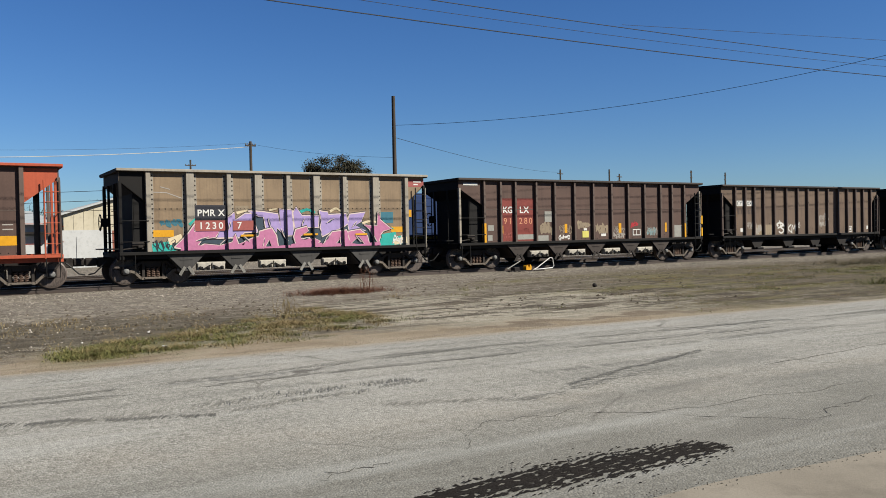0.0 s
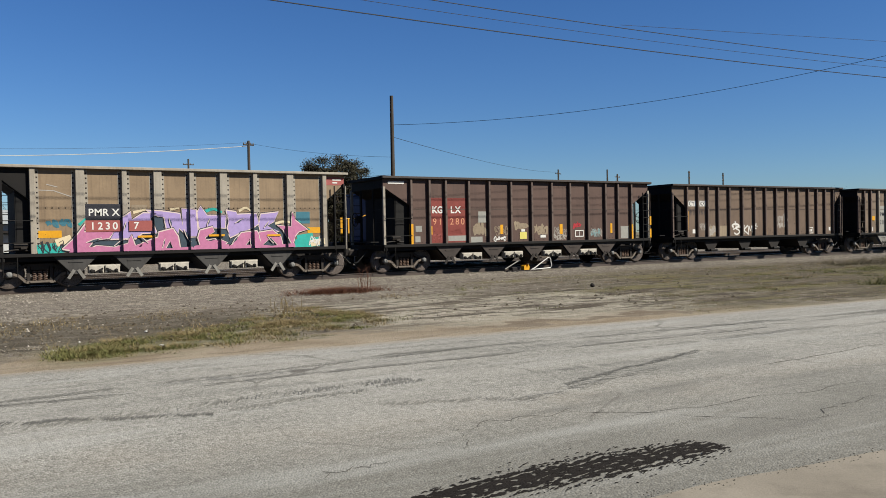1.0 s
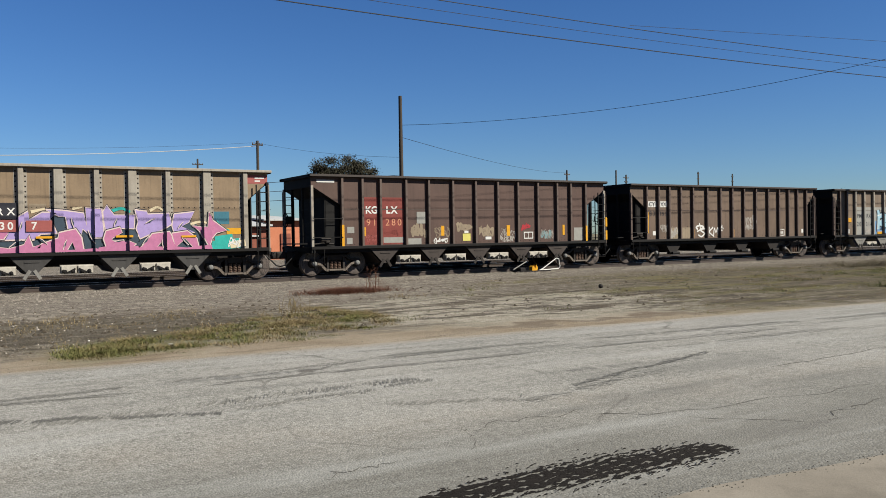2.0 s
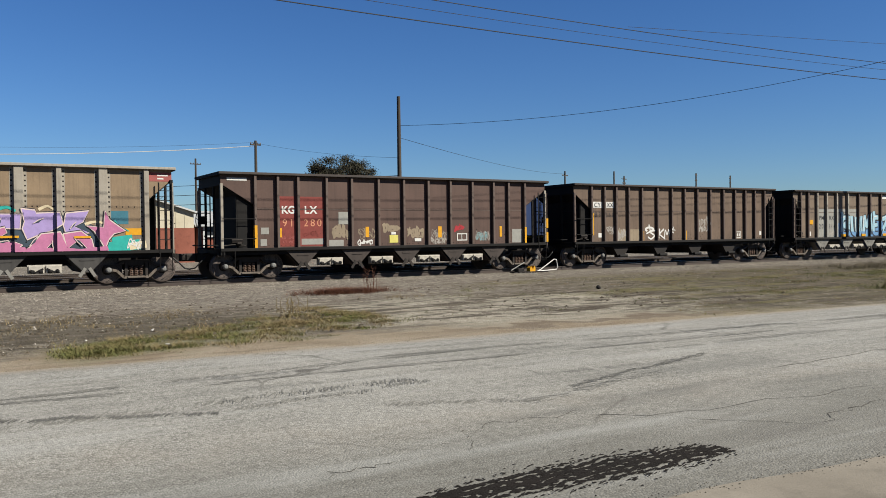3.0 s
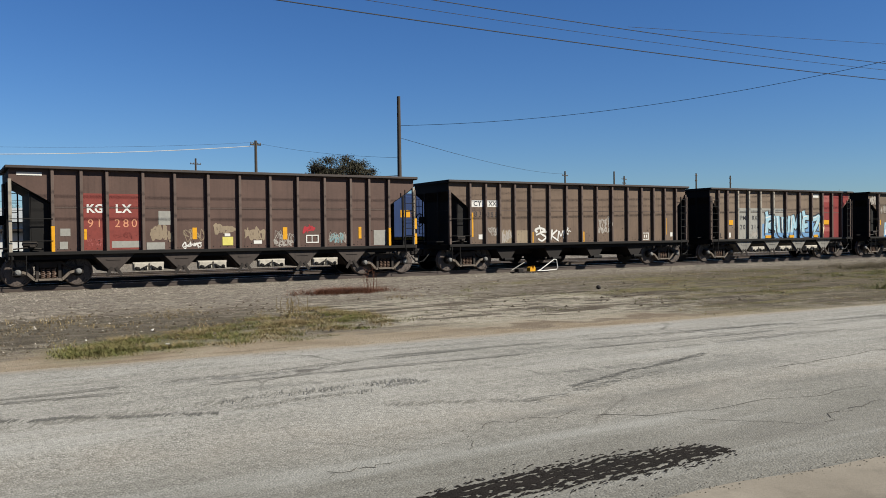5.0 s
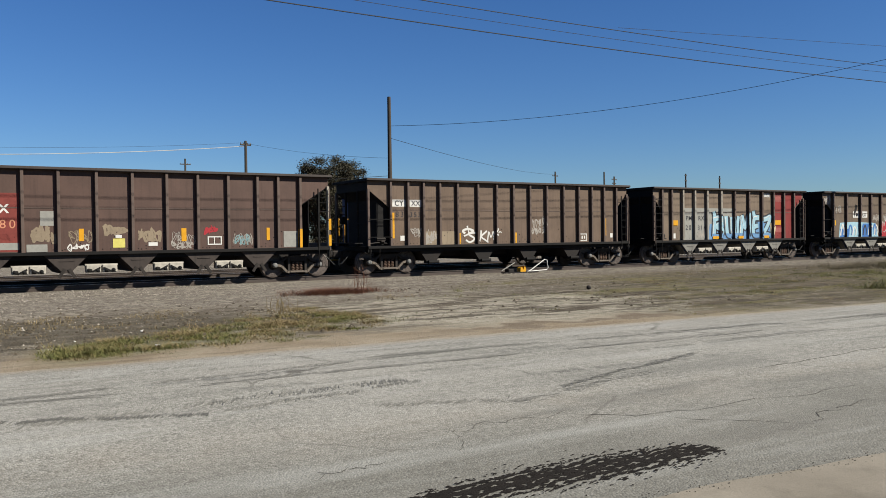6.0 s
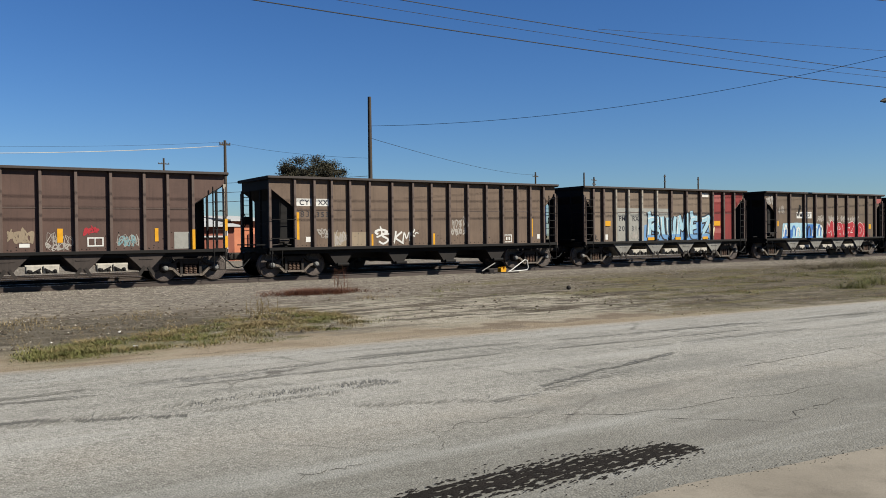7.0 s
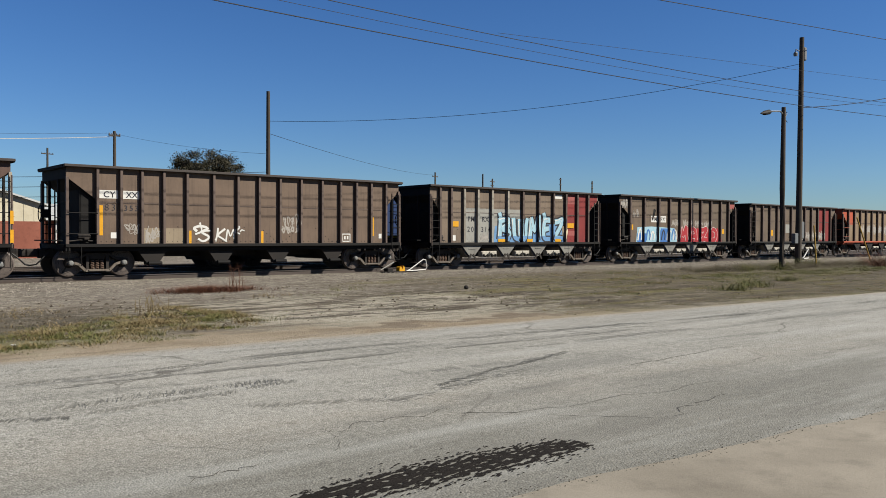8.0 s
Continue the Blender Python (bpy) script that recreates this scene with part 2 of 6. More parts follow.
# blade-shaped letters of the large piece, each in a unit box
BLADES = {
    "wing": [(0, 0.1), (0.2, 0.45), (0.42, 1), (0.4, 0.72), (1, 0.76), (0.9, 0.48), (0.6, 0.42), (0.5, 0.16), (0.3, 0)],
    "sweep": [(0, 0), (0.2, 0.35), (0.5, 0.22), (0.72, 0.45), (0.8, 1), (0.86, 0.3), (1, 0.45), (0.95, 0)],
    "stride": [(0, 0), (0.2, 0.36), (0.5, 0.6), (0.52, 0.84), (0.85, 1), (0.96, 0.62), (1, 0.05), (0.86, 0), (0.78, 0.42), (0.66, 0)],
    "hook": [(0.08, 0.85), (0.52, 1), (0.58, 0.78), (0.25, 0.52), (0.28, 0.4), (0.78, 0.38), (1, 0.26), (0.78, 0), (0.08, 0.1), (0, 0.5)],
    "kick": [(0, 0), (0.36, 0.9), (0.8, 1), (0.86, 0.76), (1, 0.12), (0.72, 0.05), (0.6, 0.44), (0.42, 0.03)],
    "claw": [(0, 0.86), (0.58, 1), (0.92, 0.55), (1, 0), (0.8, 0), (0.5, 0.55), (0.12, 0.02)],
    "horn": [(0.45, 0), (0.2, 0.46), (0, 0.6), (0.42, 0.56), (0.46, 1), (0.6, 0.75), (1, 0.46), (0.7, 0.4), (0.52, 0.2)],
    "peak": [(0, 0), (0.03, 0.27), (0.29, 0.74), (0.51, 1), (0.53, 0.7), (0.75, 0.96), (1, 0.95), (0.88, 0.74), (0.99, 0.2), (0.72, 0.2), (0.6, 0)],
    "spear": [(0, 0.98), (0.34, 0.94), (0.64, 0.86), (0.7, 0.36), (0.68, 1.05), (0.96, 1), (1, 0), (0.8, 0), (0.62, 0.32), (0.58, 0), (0.38, 0.22), (0.33, 0.74), (0.2, 0.76)],
    "crown": [(0, 0.8), (0.12, 1), (0.35, 0.68), (1, 0.68), (0.96, 0.22), (0.4, 0.25), (0.12, 0), (0.04, 0.36)],
    "fork": [(0, 1), (0.33, 0.95), (0.36, 0.85), (0.92, 0.88), (1, 0.5), (0.72, 0.28), (0.5, 0.2), (0.14, 0), (0.02, 0.35), (0.08, 0.58)],
    "flag": [(0.1, 0.9), (1, 1), (0.75, 0.55), (0.4, 0.35), (1, 0.1), (0.1, 0), (0, 0.4)],
}


def blade(car, shape, x0, x1, z0, z1, mat, edge, shine, layer):
    """One letter: dark edge, cream rim and fill."""
    poly = [(x0 + u * (x1 - x0), z0 + v * (z1 - z0)) for u, v in BLADES[shape]]
    loop = poly + poly[:1]
    ribbon(car, "graffiti_outline", loop, 0.10, edge, layer)
    ribbon(car, "graffiti_rim", loop, 0.045, shine, layer + 1)
    cx, cz = sum(p[0] for p in poly) / len(poly), sum(p[1] for p in poly) / len(poly)
    spray(car, "graffiti_fill", [[(cx + 0.97 * (x - cx), cz + 0.95 * (z - cz)) for x, z in poly]], mat, layer + 2)


# strokes of the throw-up letters, each in a unit box
BUBBLES = {
    "b": [[(0.12, 0.0), (0.16, 0.5), (0.2, 1.05), (0.12, 1.35)], [(0.05, 0.92), (0.6, 1.0), (0.82, 0.78), (0.35, 0.54), (0.9, 0.36), (0.75, 0.05), (0.05, 0.02)]],
    "l": [[(0.1, 1.1), (0.2, 0.5), (0.4, 0.1), (1.0, 0.0)]],
    "u": [[(0.05, 1.05), (0.1, 0.35), (0.35, 0.02), (0.75, 0.1), (0.8, 0.6), (0.95, 1.1)]],
    "m": [[(0.0, 0.0), (0.1, 0.6), (0.15, 1.1), (0.45, 0.45), (0.85, 1.2), (0.9, 0.5), (1.0, 0.0)]],
    "e": [[(1.0, 1.02), (0.3, 0.98), (0.12, 0.5), (0.25, 0.06), (1.0, 0.02)], [(0.15, 0.52), (0.85, 0.58)], [(0.3, 1.0), (0.1, 1.4)]],
    "z": [[(0.0, 0.92), (0.5, 0.95), (1.0, 1.05), (0.6, 0.5), (0.1, 0.03), (0.6, 0.08), (1.0, 0.05)]],
    "a": [[(0.0, 0.0), (0.2, 0.8), (0.5, 1.0), (0.8, 0.8), (0.95, 0.0)], [(0.2, 0.35), (0.8, 0.38)]],
    "n": [[(0.0, 0.0), (0.08, 0.95), (0.5, 0.5), (0.88, 0.05), (0.95, 1.0)]],
    "s": [[(0.95, 0.95), (0.3, 1.0), (0.1, 0.7), (0.85, 0.4), (0.75, 0.05), (0.05, 0.03)]],
    "d": [[(0.1, 0.0), (0.1, 0.95), (0.7, 0.9), (0.9, 0.5), (0.7, 0.05), (0.1, 0.02)]],
    "p": [[(0.15, 0.0), (0.12, 0.95), (0.85, 0.9), (0.8, 0.5), (0.15, 0.42)]],
}


def bubble(car, ch, x0, x1, z0, z1, w, top, low, edge, shine, layer, split):
    """A fat round letter in two colours with a dark edge and a light glint."""
    for k, line in enumerate(BUBBLES[ch]):
        curve = smooth([(x0 + u * (x1 - x0), z0 + v * (z1 - z0)) for u, v in line])
        ribbon(car, "graffiti_outline", curve, w + 0.16, edge, layer, taper=0.2)
        ribbon(car, "graffiti_fill", curve, w, top, layer + 1 + k, (split, 9), 0.25)
        ribbon(car, "graffiti_fill", curve, w, low, layer + 1 + k, (1.1, split), 0.25)
        m = len(curve) // 2
        ribbon(car, "graffiti_glint", [(x - 0.3 * w, z + 0.2 * w) for x, z in curve[1:m]], 0.05, shine, layer + 3, taper=0.7)


def tag(car, x0, x1, z0, z1, mat, seed, w=0.045, layer=1, name="graffiti_tag"):
    """A hand-written tag: looping strokes, letter by letter."""
    rnd = random.Random(seed * 7 + 1)
    cells = 4 if x1 - x0 > 0.6 else 3
    for c in range(cells):
        xa, xb = x0 + (x1 - x0) * (c - 0.1) / cells, x0 + (x1 - x0) * (c + 1.1) / cells
        turn_ = rnd.choice((0.6, 2.2, 4.0)) + rnd.uniform(-0.4, 0.4)
        pts = []
        for k in range(8):
            turn_ += rnd.uniform(0.8, 3.4) * (1 if c % 2 else -1)
            r = rnd.uniform(0.12, 0.66)
            pts.append(((xa + xb) / 2 + r * (xb - xa) * math.cos(turn_), max(1.13, (z0 + z1) / 2 + r * (z1 - z0) * math.sin(turn_))))
        ribbon(car, name, smooth(pts), w, mat, layer, taper=0.5)


def letter(car, body, x, z, size, mat, layer=2, on_post=False, name="lettering", bold=0.012):
    step = 0.7 * size
    for i, ch in enumerate(body):
        if ch != " ":
            me = text_mesh(ch, size, bold)
            me.materials.append(mat)
            ob = new(name, me)
            ob.parent = car["ob"]
            ob.matrix_basis = pose(x + (i - (len(body) - 1) / 2) * step, (YF if on_post else YP) - 0.004 * layer, z, 90, 0, 0)


def wheel_mesh():
    bm = bmesh.new()
    lathe_y(bm, [(0.10, -0.075), (0.16, -0.07), (0.20, -0.035), (0.36, -0.015), (0.395, -0.055), (0.43, -0.062)], 32)
    lathe_y(bm, [(0.10, 0.085), (0.18, 0.08), (0.24, 0.03), (0.37, 0.045), (0.40, 0.075), (0.45, 0.08)], 32)
    for k in range(3):    # casting lugs, which show the turning
        a = k * math.tau / 3
        box(bm, 0.26 * math.cos(a) - 0.04, 0.26 * math.cos(a) + 0.04, -0.05, -0.01, 0.26 * math.sin(a) - 0.04, 0.26 * math.sin(a) + 0.04)
    bmesh.ops.recalc_face_normals(bm, faces=bm.faces)
    dark = len(bm.faces)
    bm.faces.ensure_lookup_table()
    lathe_y(bm, [(0.43, -0.062), (0.457, -0.055), (0.457, 0.035), (0.485, 0.05), (0.485, 0.075), (0.45, 0.08)], 32)
    bm.faces.ensure_lookup_table()
    for f in bm.faces[dark:]:
        f.material_index = 1
    me = bpy.data.meshes.new("wheel")
    bm.to_mesh(me)
    bm.free()
    me.materials.append(WHEEL)
    me.materials.append(TREAD)
    return me


def truck_frame_mesh():
    bm = bmesh.new()
    for x in (-0.889, 0.889):
        box(bm, x - 0.15, x + 0.15, -0.09, 0.09, 0.36, 0.62, 0.03)
    top = [(-0.95, 0.58), (-0.6, 0.60), (-0.42, 0.74), (0.42, 0.74), (0.6, 0.60), (0.95, 0.58)]
    for p, q in zip(top, top[1:]):
        bar(bm, (p[0], 0, p[1]), (q[0], 0, q[1]), 0.09, 0.15)
    for s in (-1, 1):
        bar(bm, (s * 0.33, 0, 0.2), (s * 0.33, 0, 0.74), 0.09, 0.15)
    box(bm, -0.28, 0.28, -0.06, 0.12, 0.58, 0.72, 0.02)
    return bm


def truck_bar_mesh():
    """The lower tension member with the spring seat."""
    bm = bmesh.new()
    low = [(-0.8, 0.47), (-0.62, 0.42), (-0.40, 0.2), (0.40, 0.2), (0.62, 0.42), (0.8, 0.47)]
    for p, q in zip(low, low[1:]):
        bar(bm, (p[0], 0, p[1]), (q[0], 0, q[1]), 0.085, 0.17)
    box(bm, -0.30, 0.30, -0.12, 0.10, 0.17, 0.23, 0.01)
    return bm


def spring_mesh():
    bm = bmesh.new()
    pts = []
    for k in range(41):
        a = k / 8 * math.tau
        pts.append((0.055 * math.cos(a), 0.055 * math.sin(a), 0.24 + 0.31 * k / 40))
    return tube(bm, pts, 0.02, 5)


WHEEL_ME = wheel_mesh()


def mesh_from(bm, name, mat):
    bmesh.ops.recalc_face_normals(bm, faces=bm.faces)
    me = bpy.data.meshes.new(name)
    bm.to_mesh(me)
    bm.free()
    me.materials.append(mat)
    return me


TRUCK_ME = mesh_from(truck_frame_mesh(), "side_frame", TRUCK)
# lower truck bars: dust, plus the sunlight on them painted as a paler tan
DUSTY_LIT = weathered("dusty_sunlit_casting", (0.15, 0.123, 0.10), (0.03, 0.022, 0.018), 0.8)
CAP_STEEL = weathered("bearing_cap_steel", (0.20, 0.20, 0.195), (0.08, 0.06, 0.05), 0.5, 0.55)
SPRING_RUST = weathered("spring_steel", (0.15, 0.095, 0.07), (0.05, 0.03, 0.022), 0.5)
TRUCK_BAR_ME = mesh_from(truck_bar_mesh(), "tension_bar", DUSTY_LIT)
CAP_ME = mesh_from(lathe_y(bmesh.new(), [(0.03, -0.17), (0.055, -0.165), (0.085, -0.14), (0.10, -0.11), (0.10, 0.0)], 14, 0.0, 0.457), "bearing_cap", CAP_STEEL)
SPRING_ME = mesh_from(spring_mesh(), "springs", SPRING_RUST)
AXLE_ME = mesh_from(lathe_y(bmesh.new(), [(0.05, -1.0), (0.08, -0.98), (0.08, 0.98), (0.05, 1.0)], 12), "wheelset", STEEL_DARK)
BOLSTER_ME = mesh_from(box(bmesh.new(), -0.22, 0.22, -0.95, 0.95, 0.42, 0.72, 0.03), "bolster", STEEL_DARK)
CARS = []


def child(name, me, parent, m):
    ob = new(name, me)
    ob.parent = parent
    ob.matrix_basis = m
    return ob


def side_frame(parent, cx, s):
    fr = child("truck_side_frame", TRUCK_ME, parent, pose(cx, s * 0.99, 0, 0, 0, 0 if s < 0 else 180))
    child("tension_bar", TRUCK_BAR_ME, fr, pose(0, 0, 0))
    for dx in (-0.889, 0.889):
        child("bearing_cap", CAP_ME, fr, pose(dx, 0, 0))


def hopper_car(start, length, top, posts, post_w, mats, label, bays, gates, bay_style=0, brake_end=True, rivets=False, end_panel=None, ladder_left=False, corner=None, pale_posts=()):
    """An open-top hopper car. posts: x of each upright on the near side; mats: panel, post, rim, end."""
    m_panel, m_post, m_rim, m_end = mats[:4]
    root = tagged(new("hopper_car"), label, "freight car", "cars of the freight train")
    car = {"ob": root, "start": start, "posts_": [(x, post_w if isinstance(post_w, (int, float)) else post_w[i % len(post_w)]) for i, x in enumerate(posts)], "wheels": []}
    CARS.append(car)
    zb = 1.06                       # foot of the side sheets
    a, b = posts[0], posts[-1]      # first and last full posts
    zd, ze = top - 0.40, top - 1.14     # end cut of the side sheet, at the corner and at the full post
    for s, nm in ((1, "side_sheet"), (-1, "side_sheet")):
        bm = bmesh.new()
        y = s * YP
        prism(bm, [(0.06, top), (0.06, zd), (a, ze), (a, zb), (b, zb), (b, ze), (length - 0.06, zd), (length - 0.06, top)], y, y + s * 0.03)
        part(nm, bm, m_panel, root)
    for s in (1, -1):
        for k, (x, w) in enumerate(car["posts_"]):
            bm = bmesh.new()
            y0, y1 = sorted((s * YF, s * YP))
            box(bm, x - w / 2, x + w / 2, y0, y1, zb - 0.03, top - 0.02, 0.012)
            part("side_post", bm, PALE_POST if k in pale_posts else m_post, root)
        bm = bmesh.new()                # top rim
        y0, y1 = sorted((s * (YF - 0.06), s * (YP + 0.02)))
        box(bm, -0.05, length + 0.05, y0, y1, top - 0.075, top + 0.02, 0.015)
        part("rim", bm, m_rim, root)
        bm = bmesh.new()                # side sill with a lower flange
        y0, y1 = sorted((s * (YF - 0.02), s * (YP + 0.05)))
        box(bm, 0.0, length, y0, y1, zb - 0.06, zb + 0.05, 0.01)
        y0, y1 = sorted((s * (YP + 0.02), s * (YP + 0.12)))
        box(bm, 0.0, length, y0, y1, zb - 0.2, zb - 0.06)
        part("side_sill", bm, m_end, root)
    for e in (0, 1):                    # both ends
        X = (lambda v: v) if e == 0 else (lambda v: length - v)
        bm = bmesh.new()
        x0, x1 = sorted((X(-0.05), X(0.07)))
        box(bm, x0, x1, YF, -YF, top - 0.1, top + 0.02, 0.015)
        part("end_rim", bm, m_end, root)
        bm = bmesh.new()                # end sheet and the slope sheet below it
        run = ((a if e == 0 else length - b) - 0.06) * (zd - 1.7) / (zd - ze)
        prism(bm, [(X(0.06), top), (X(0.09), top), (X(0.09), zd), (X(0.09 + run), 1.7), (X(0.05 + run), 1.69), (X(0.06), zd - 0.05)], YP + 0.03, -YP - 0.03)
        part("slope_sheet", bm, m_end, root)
        inner = a if e == 0 else length - b
        bm = bmesh.new()                # end sill, bulkhead and corner posts
        x0, x1 = sorted((X(0.0), X(0.16)))
        box(bm, x0, x1, YF + 0.02, -YF - 0.02, 0.86, zb + 0.04, 0.01)
        part("end_sill", bm, m_end, root)
        # bulkhead and left side plates in near black: the recess's shade painted on
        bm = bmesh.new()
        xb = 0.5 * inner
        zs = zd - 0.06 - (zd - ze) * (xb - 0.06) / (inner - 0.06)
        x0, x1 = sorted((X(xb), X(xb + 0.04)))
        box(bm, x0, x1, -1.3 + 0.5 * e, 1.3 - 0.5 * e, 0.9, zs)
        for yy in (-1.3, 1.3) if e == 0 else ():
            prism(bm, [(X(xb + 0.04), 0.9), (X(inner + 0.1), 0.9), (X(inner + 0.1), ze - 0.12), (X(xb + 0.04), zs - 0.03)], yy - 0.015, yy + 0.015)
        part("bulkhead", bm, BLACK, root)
        for yy, w in ((YP - 0.02, 0.1), (-0.55, 0.08), (0.55, 0.08), (-YP + 0.02, 0.1)):
            bm = bmesh.new()
            x0, x1 = sorted((X(0.03), X(0.03 + w)))
            box(bm, x0, x1, yy - w / 2, yy + w / 2, zb, zd if abs(yy) > 1 else zd - 0.05, 0.008)
            part("end_post", bm, (corner or m_post) if abs(yy) > 1 else m_end, root)
        for s in (1, -1):
            y = s * (YF - 0.01)
            if (e == 0) != (s == -1) and not (ladder_left and e == 0 and s == 1):     # grab rails at this corner
                for z in (1.45, 2.15):
                    part("grab_rail", tube(bmesh.new(), [(X(0.06), y, z), (X(inner), y, z)], 0.016), m_end, root)
            else:                        # ladder at this corner
                for x in (0.06, 0.52):
                    part("ladder_rail", tube(bmesh.new(), [(X(x), y, 0.98), (X(x), y, zd - 0.1)], 0.026), m_post if x < 0.1 else m_end, root)
                for k in range(7):
                    z = 1.12 + k * 0.33
                    part("ladder_rung", tube(bmesh.new(), [(X(0.06), y, z), (X(0.52), y, z)], 0.014), m_end, root)
            part("sill_step", tube(bmesh.new(), [(X(0.1), y, 1.0), (X(0.1), y, 0.38), (X(0.5), y, 0.38), (X(0.5), y, 1.0)], 0.018), BLACK, root)
        # grab rails across the end
        for z in (1.5, 2.0, 2.5):
            part("end_rail", tube(bmesh.new(), [(X(-0.04), -1.4, z), (X(-0.04), -0.6, z)], 0.014), m_end, root)
        part("uncoupling_lever", tube(bmesh.new(), [(X(-0.06), -1.5, 0.8), (X(-0.1), -1.4, 0.95), (X(-0.12), -0.3, 0.95), (X(-0.3), -0.1, 0.85)], 0.014), BLACK, root)
        bm = bmesh.new()
        x0, x1 = sorted((X(-0.45), X(1.4)))
        box(bm, x0, x1, -0.16, 0.16, 0.62, 0.95, 0.02)
        x0, x1 = sorted((X(-0.86), X(-0.45)))
        box(bm, x0, x1, -0.11 + 0.05 * e, 0.11 + 0.05 * e, 0.66, 0.94, 0.05)
        part("coupler", bm, TRUCK, root)
        part("air_hose", tube(bmesh.new(), [(X(-0.2), -0.35, 0.8), (X(-0.4), -0.4, 0.62), (X(-0.6), -0.38, 0.42), (X(-0.78), -0.3, 0.38)], 0.028), RUBBER, root)
        # truck
        cx = X(1.18)
        for s in (-1, 1):
            side_frame(root, cx, s)
            for dx in (-0.16, 0.0, 0.16):
                child("spring", SPRING_ME, root, pose(cx + dx, s * 0.99, 0))
        child("truck_bolster", BOLSTER_ME, root, pose(cx, 0, 0))
        for dx in (-0.889, 0.889):
            ws = child("wheelset", AXLE_ME, root, pose(cx + dx, 0, 0.457))
            for s in (-1, 1):
                child("wheel", WHEEL_ME, ws, pose(0, s * 0.79, 0, 0, 0, 0 if s < 0 else 180))
            car["wheels"].append((ws, cx + dx))
    # brake gear on the left end
    if brake_end:
        bm = bmesh.new()
        for k in range(20):
            a0, a1 = k * math.tau / 20, (k + 1) * math.tau / 20
            tube(bm, [(-0.24, 0.5 + 0.28 * math.cos(a0), 2.15 + 0.28 * math.sin(a0)), (-0.24, 0.5 + 0.28 * math.cos(a1), 2.15 + 0.28 * math.sin(a1))], 0.018, 5)
        for k in range(4):
            a0 = k * math.tau / 4 + 0.3
            tube(bm, [(-0.2, 0.5, 2.15), (-0.24, 0.5 + 0.28 * math.cos(a0), 2.15 + 0.28 * math.sin(a0))], 0.014, 5)
        box(bm, -0.2, 0.05, 0.38, 0.62, 2.0, 2.3, 0.03)
        part("brake_wheel", bm, BLACK, root)
        bm = box(bmesh.new(), -0.35, 0.1, -0.9, 0.9, 1.2, 1.24)
        part("brake_platform", bm, BLACK, root)
        bm = bmesh.new()
        tube(bm, [(0.4, -1.4, 1.36), (0.43, -1.4, 1.36), (0.8, -1.4, 1.36), (0.84, -1.4, 1.36)], [0.02, 0.1, 0.1, 0.05], 12)
        tube(bm, [(0.15, -1.42, 1.2), (0.5, -1.42, 1.24), (0.95, -1.42, 1.2)], 0.025)
        box(bm, 0.6, 0.78, -1.5, -1.38, 1.24, 1.34, 0.02)
        part("brake_cylinder", bm, TRUCK, root)
    # centre sill, hopper bays and gates
    part("centre_sill", box(bmesh.new(), 0.3, length - 0.3, -0.2, 0.2, 0.62, 1.0, 0.02), STEEL_DARK, root)
    for x in bays:
        bm = bmesh.new()
        w = 0.66 if bay_style == 0 else 0.62
        if bay_style == 0:
            prism(bm, [(x - w, zb - 0.06), (x + w, zb - 0.06), (x + 0.1, 0.42), (x - 0.1, 0.42)], -1.46, -1.42)
            prism(bm, [(x - w, zb - 0.06), (x + w, zb - 0.06), (x + 0.1, 0.42), (x - 0.1, 0.42)], 1.30, 1.34)
            for s in (-1, 1):
                prism(bm, [(x + s * w, zb - 0.06), (x + s * (w - 0.03), zb - 0.06), (x + s * 0.08, 0.40), (x + s * 0.12, 0.40)], -1.3, 1.3)
            box(bm, x - 0.22, x + 0.22, -1.48, -1.46, 0.80, 0.83)
        else:
            prism(bm, [(x - w, zb - 0.06), (x + w, zb - 0.06), (x + 0.24, 0.46), (x - 0.24, 0.46)], -1.32, 1.32)
        part("hopper_bay", bm, mats[4] if len(mats) > 4 else STEEL_DARK, root)
        if bay_style == 0:
            bm = bmesh.new()
            bar(bm, (x - 0.06, -1.47, 0.56), (x - 0.24, -1.47, 0.28), 0.1, 0.03)
            bar(bm, (x + 0.06, -1.47, 0.56), (x + 0.24, -1.47, 0.28), 0.1, 0.03)
            part("gate_hanger", bm, TRUCK if not rivets else BAY_GREY, root)
        else:
            bm = bmesh.new()
            box(bm, x - 0.26, x + 0.26, -1.38, -1.1, 0.36, 0.47, 0.03)
            tube(bm, [(x - 0.2, -1.42, 0.42), (x + 0.28, -1.42, 0.42)], 0.07, 10)
            part("gate_lock", bm, BLACK, root)
    for x in gates:
        bm = bmesh.new()
        box(bm, x - 0.48, x - 0.02, -1.5, -1.2, 0.42, 0.68, 0.02)
        box(bm, x + 0.02, x + 0.48, -1.5, -1.2, 0.42, 0.68, 0.02)
        box(bm, x - 0.5, x + 0.5, -1.46, -1.25, 0.64, 0.7)
        gate = part("discharge_gate", bm, GATE, root)
        for dx in (-0.4, -0.17, 0.08, 0.31):
            part("gate_opening", prism(bmesh.new(), [(x + dx, 0.425), (x + dx + 0.12, 0.425), (x + dx + 0.1, 0.53), (x + dx + 0.03, 0.55)], -1.506, -1.502), BLACK, gate)
        bm = bmesh.new()
        for dx in (-0.4, -0.14, 0.14, 0.36):
            lathe_y(bm, [(0.02, -1.57), (0.06, -1.55), (0.06, -1.5)], 8, x + dx, 0.5)
        bar(bm, (x - 0.3, -1.53, 0.45), (x - 0.05, -1.53, 0.58), 0.05, 0.04)
        bar(bm, (x + 0.05, -1.53, 0.58), (x + 0.3, -1.53, 0.45), 0.05, 0.04)
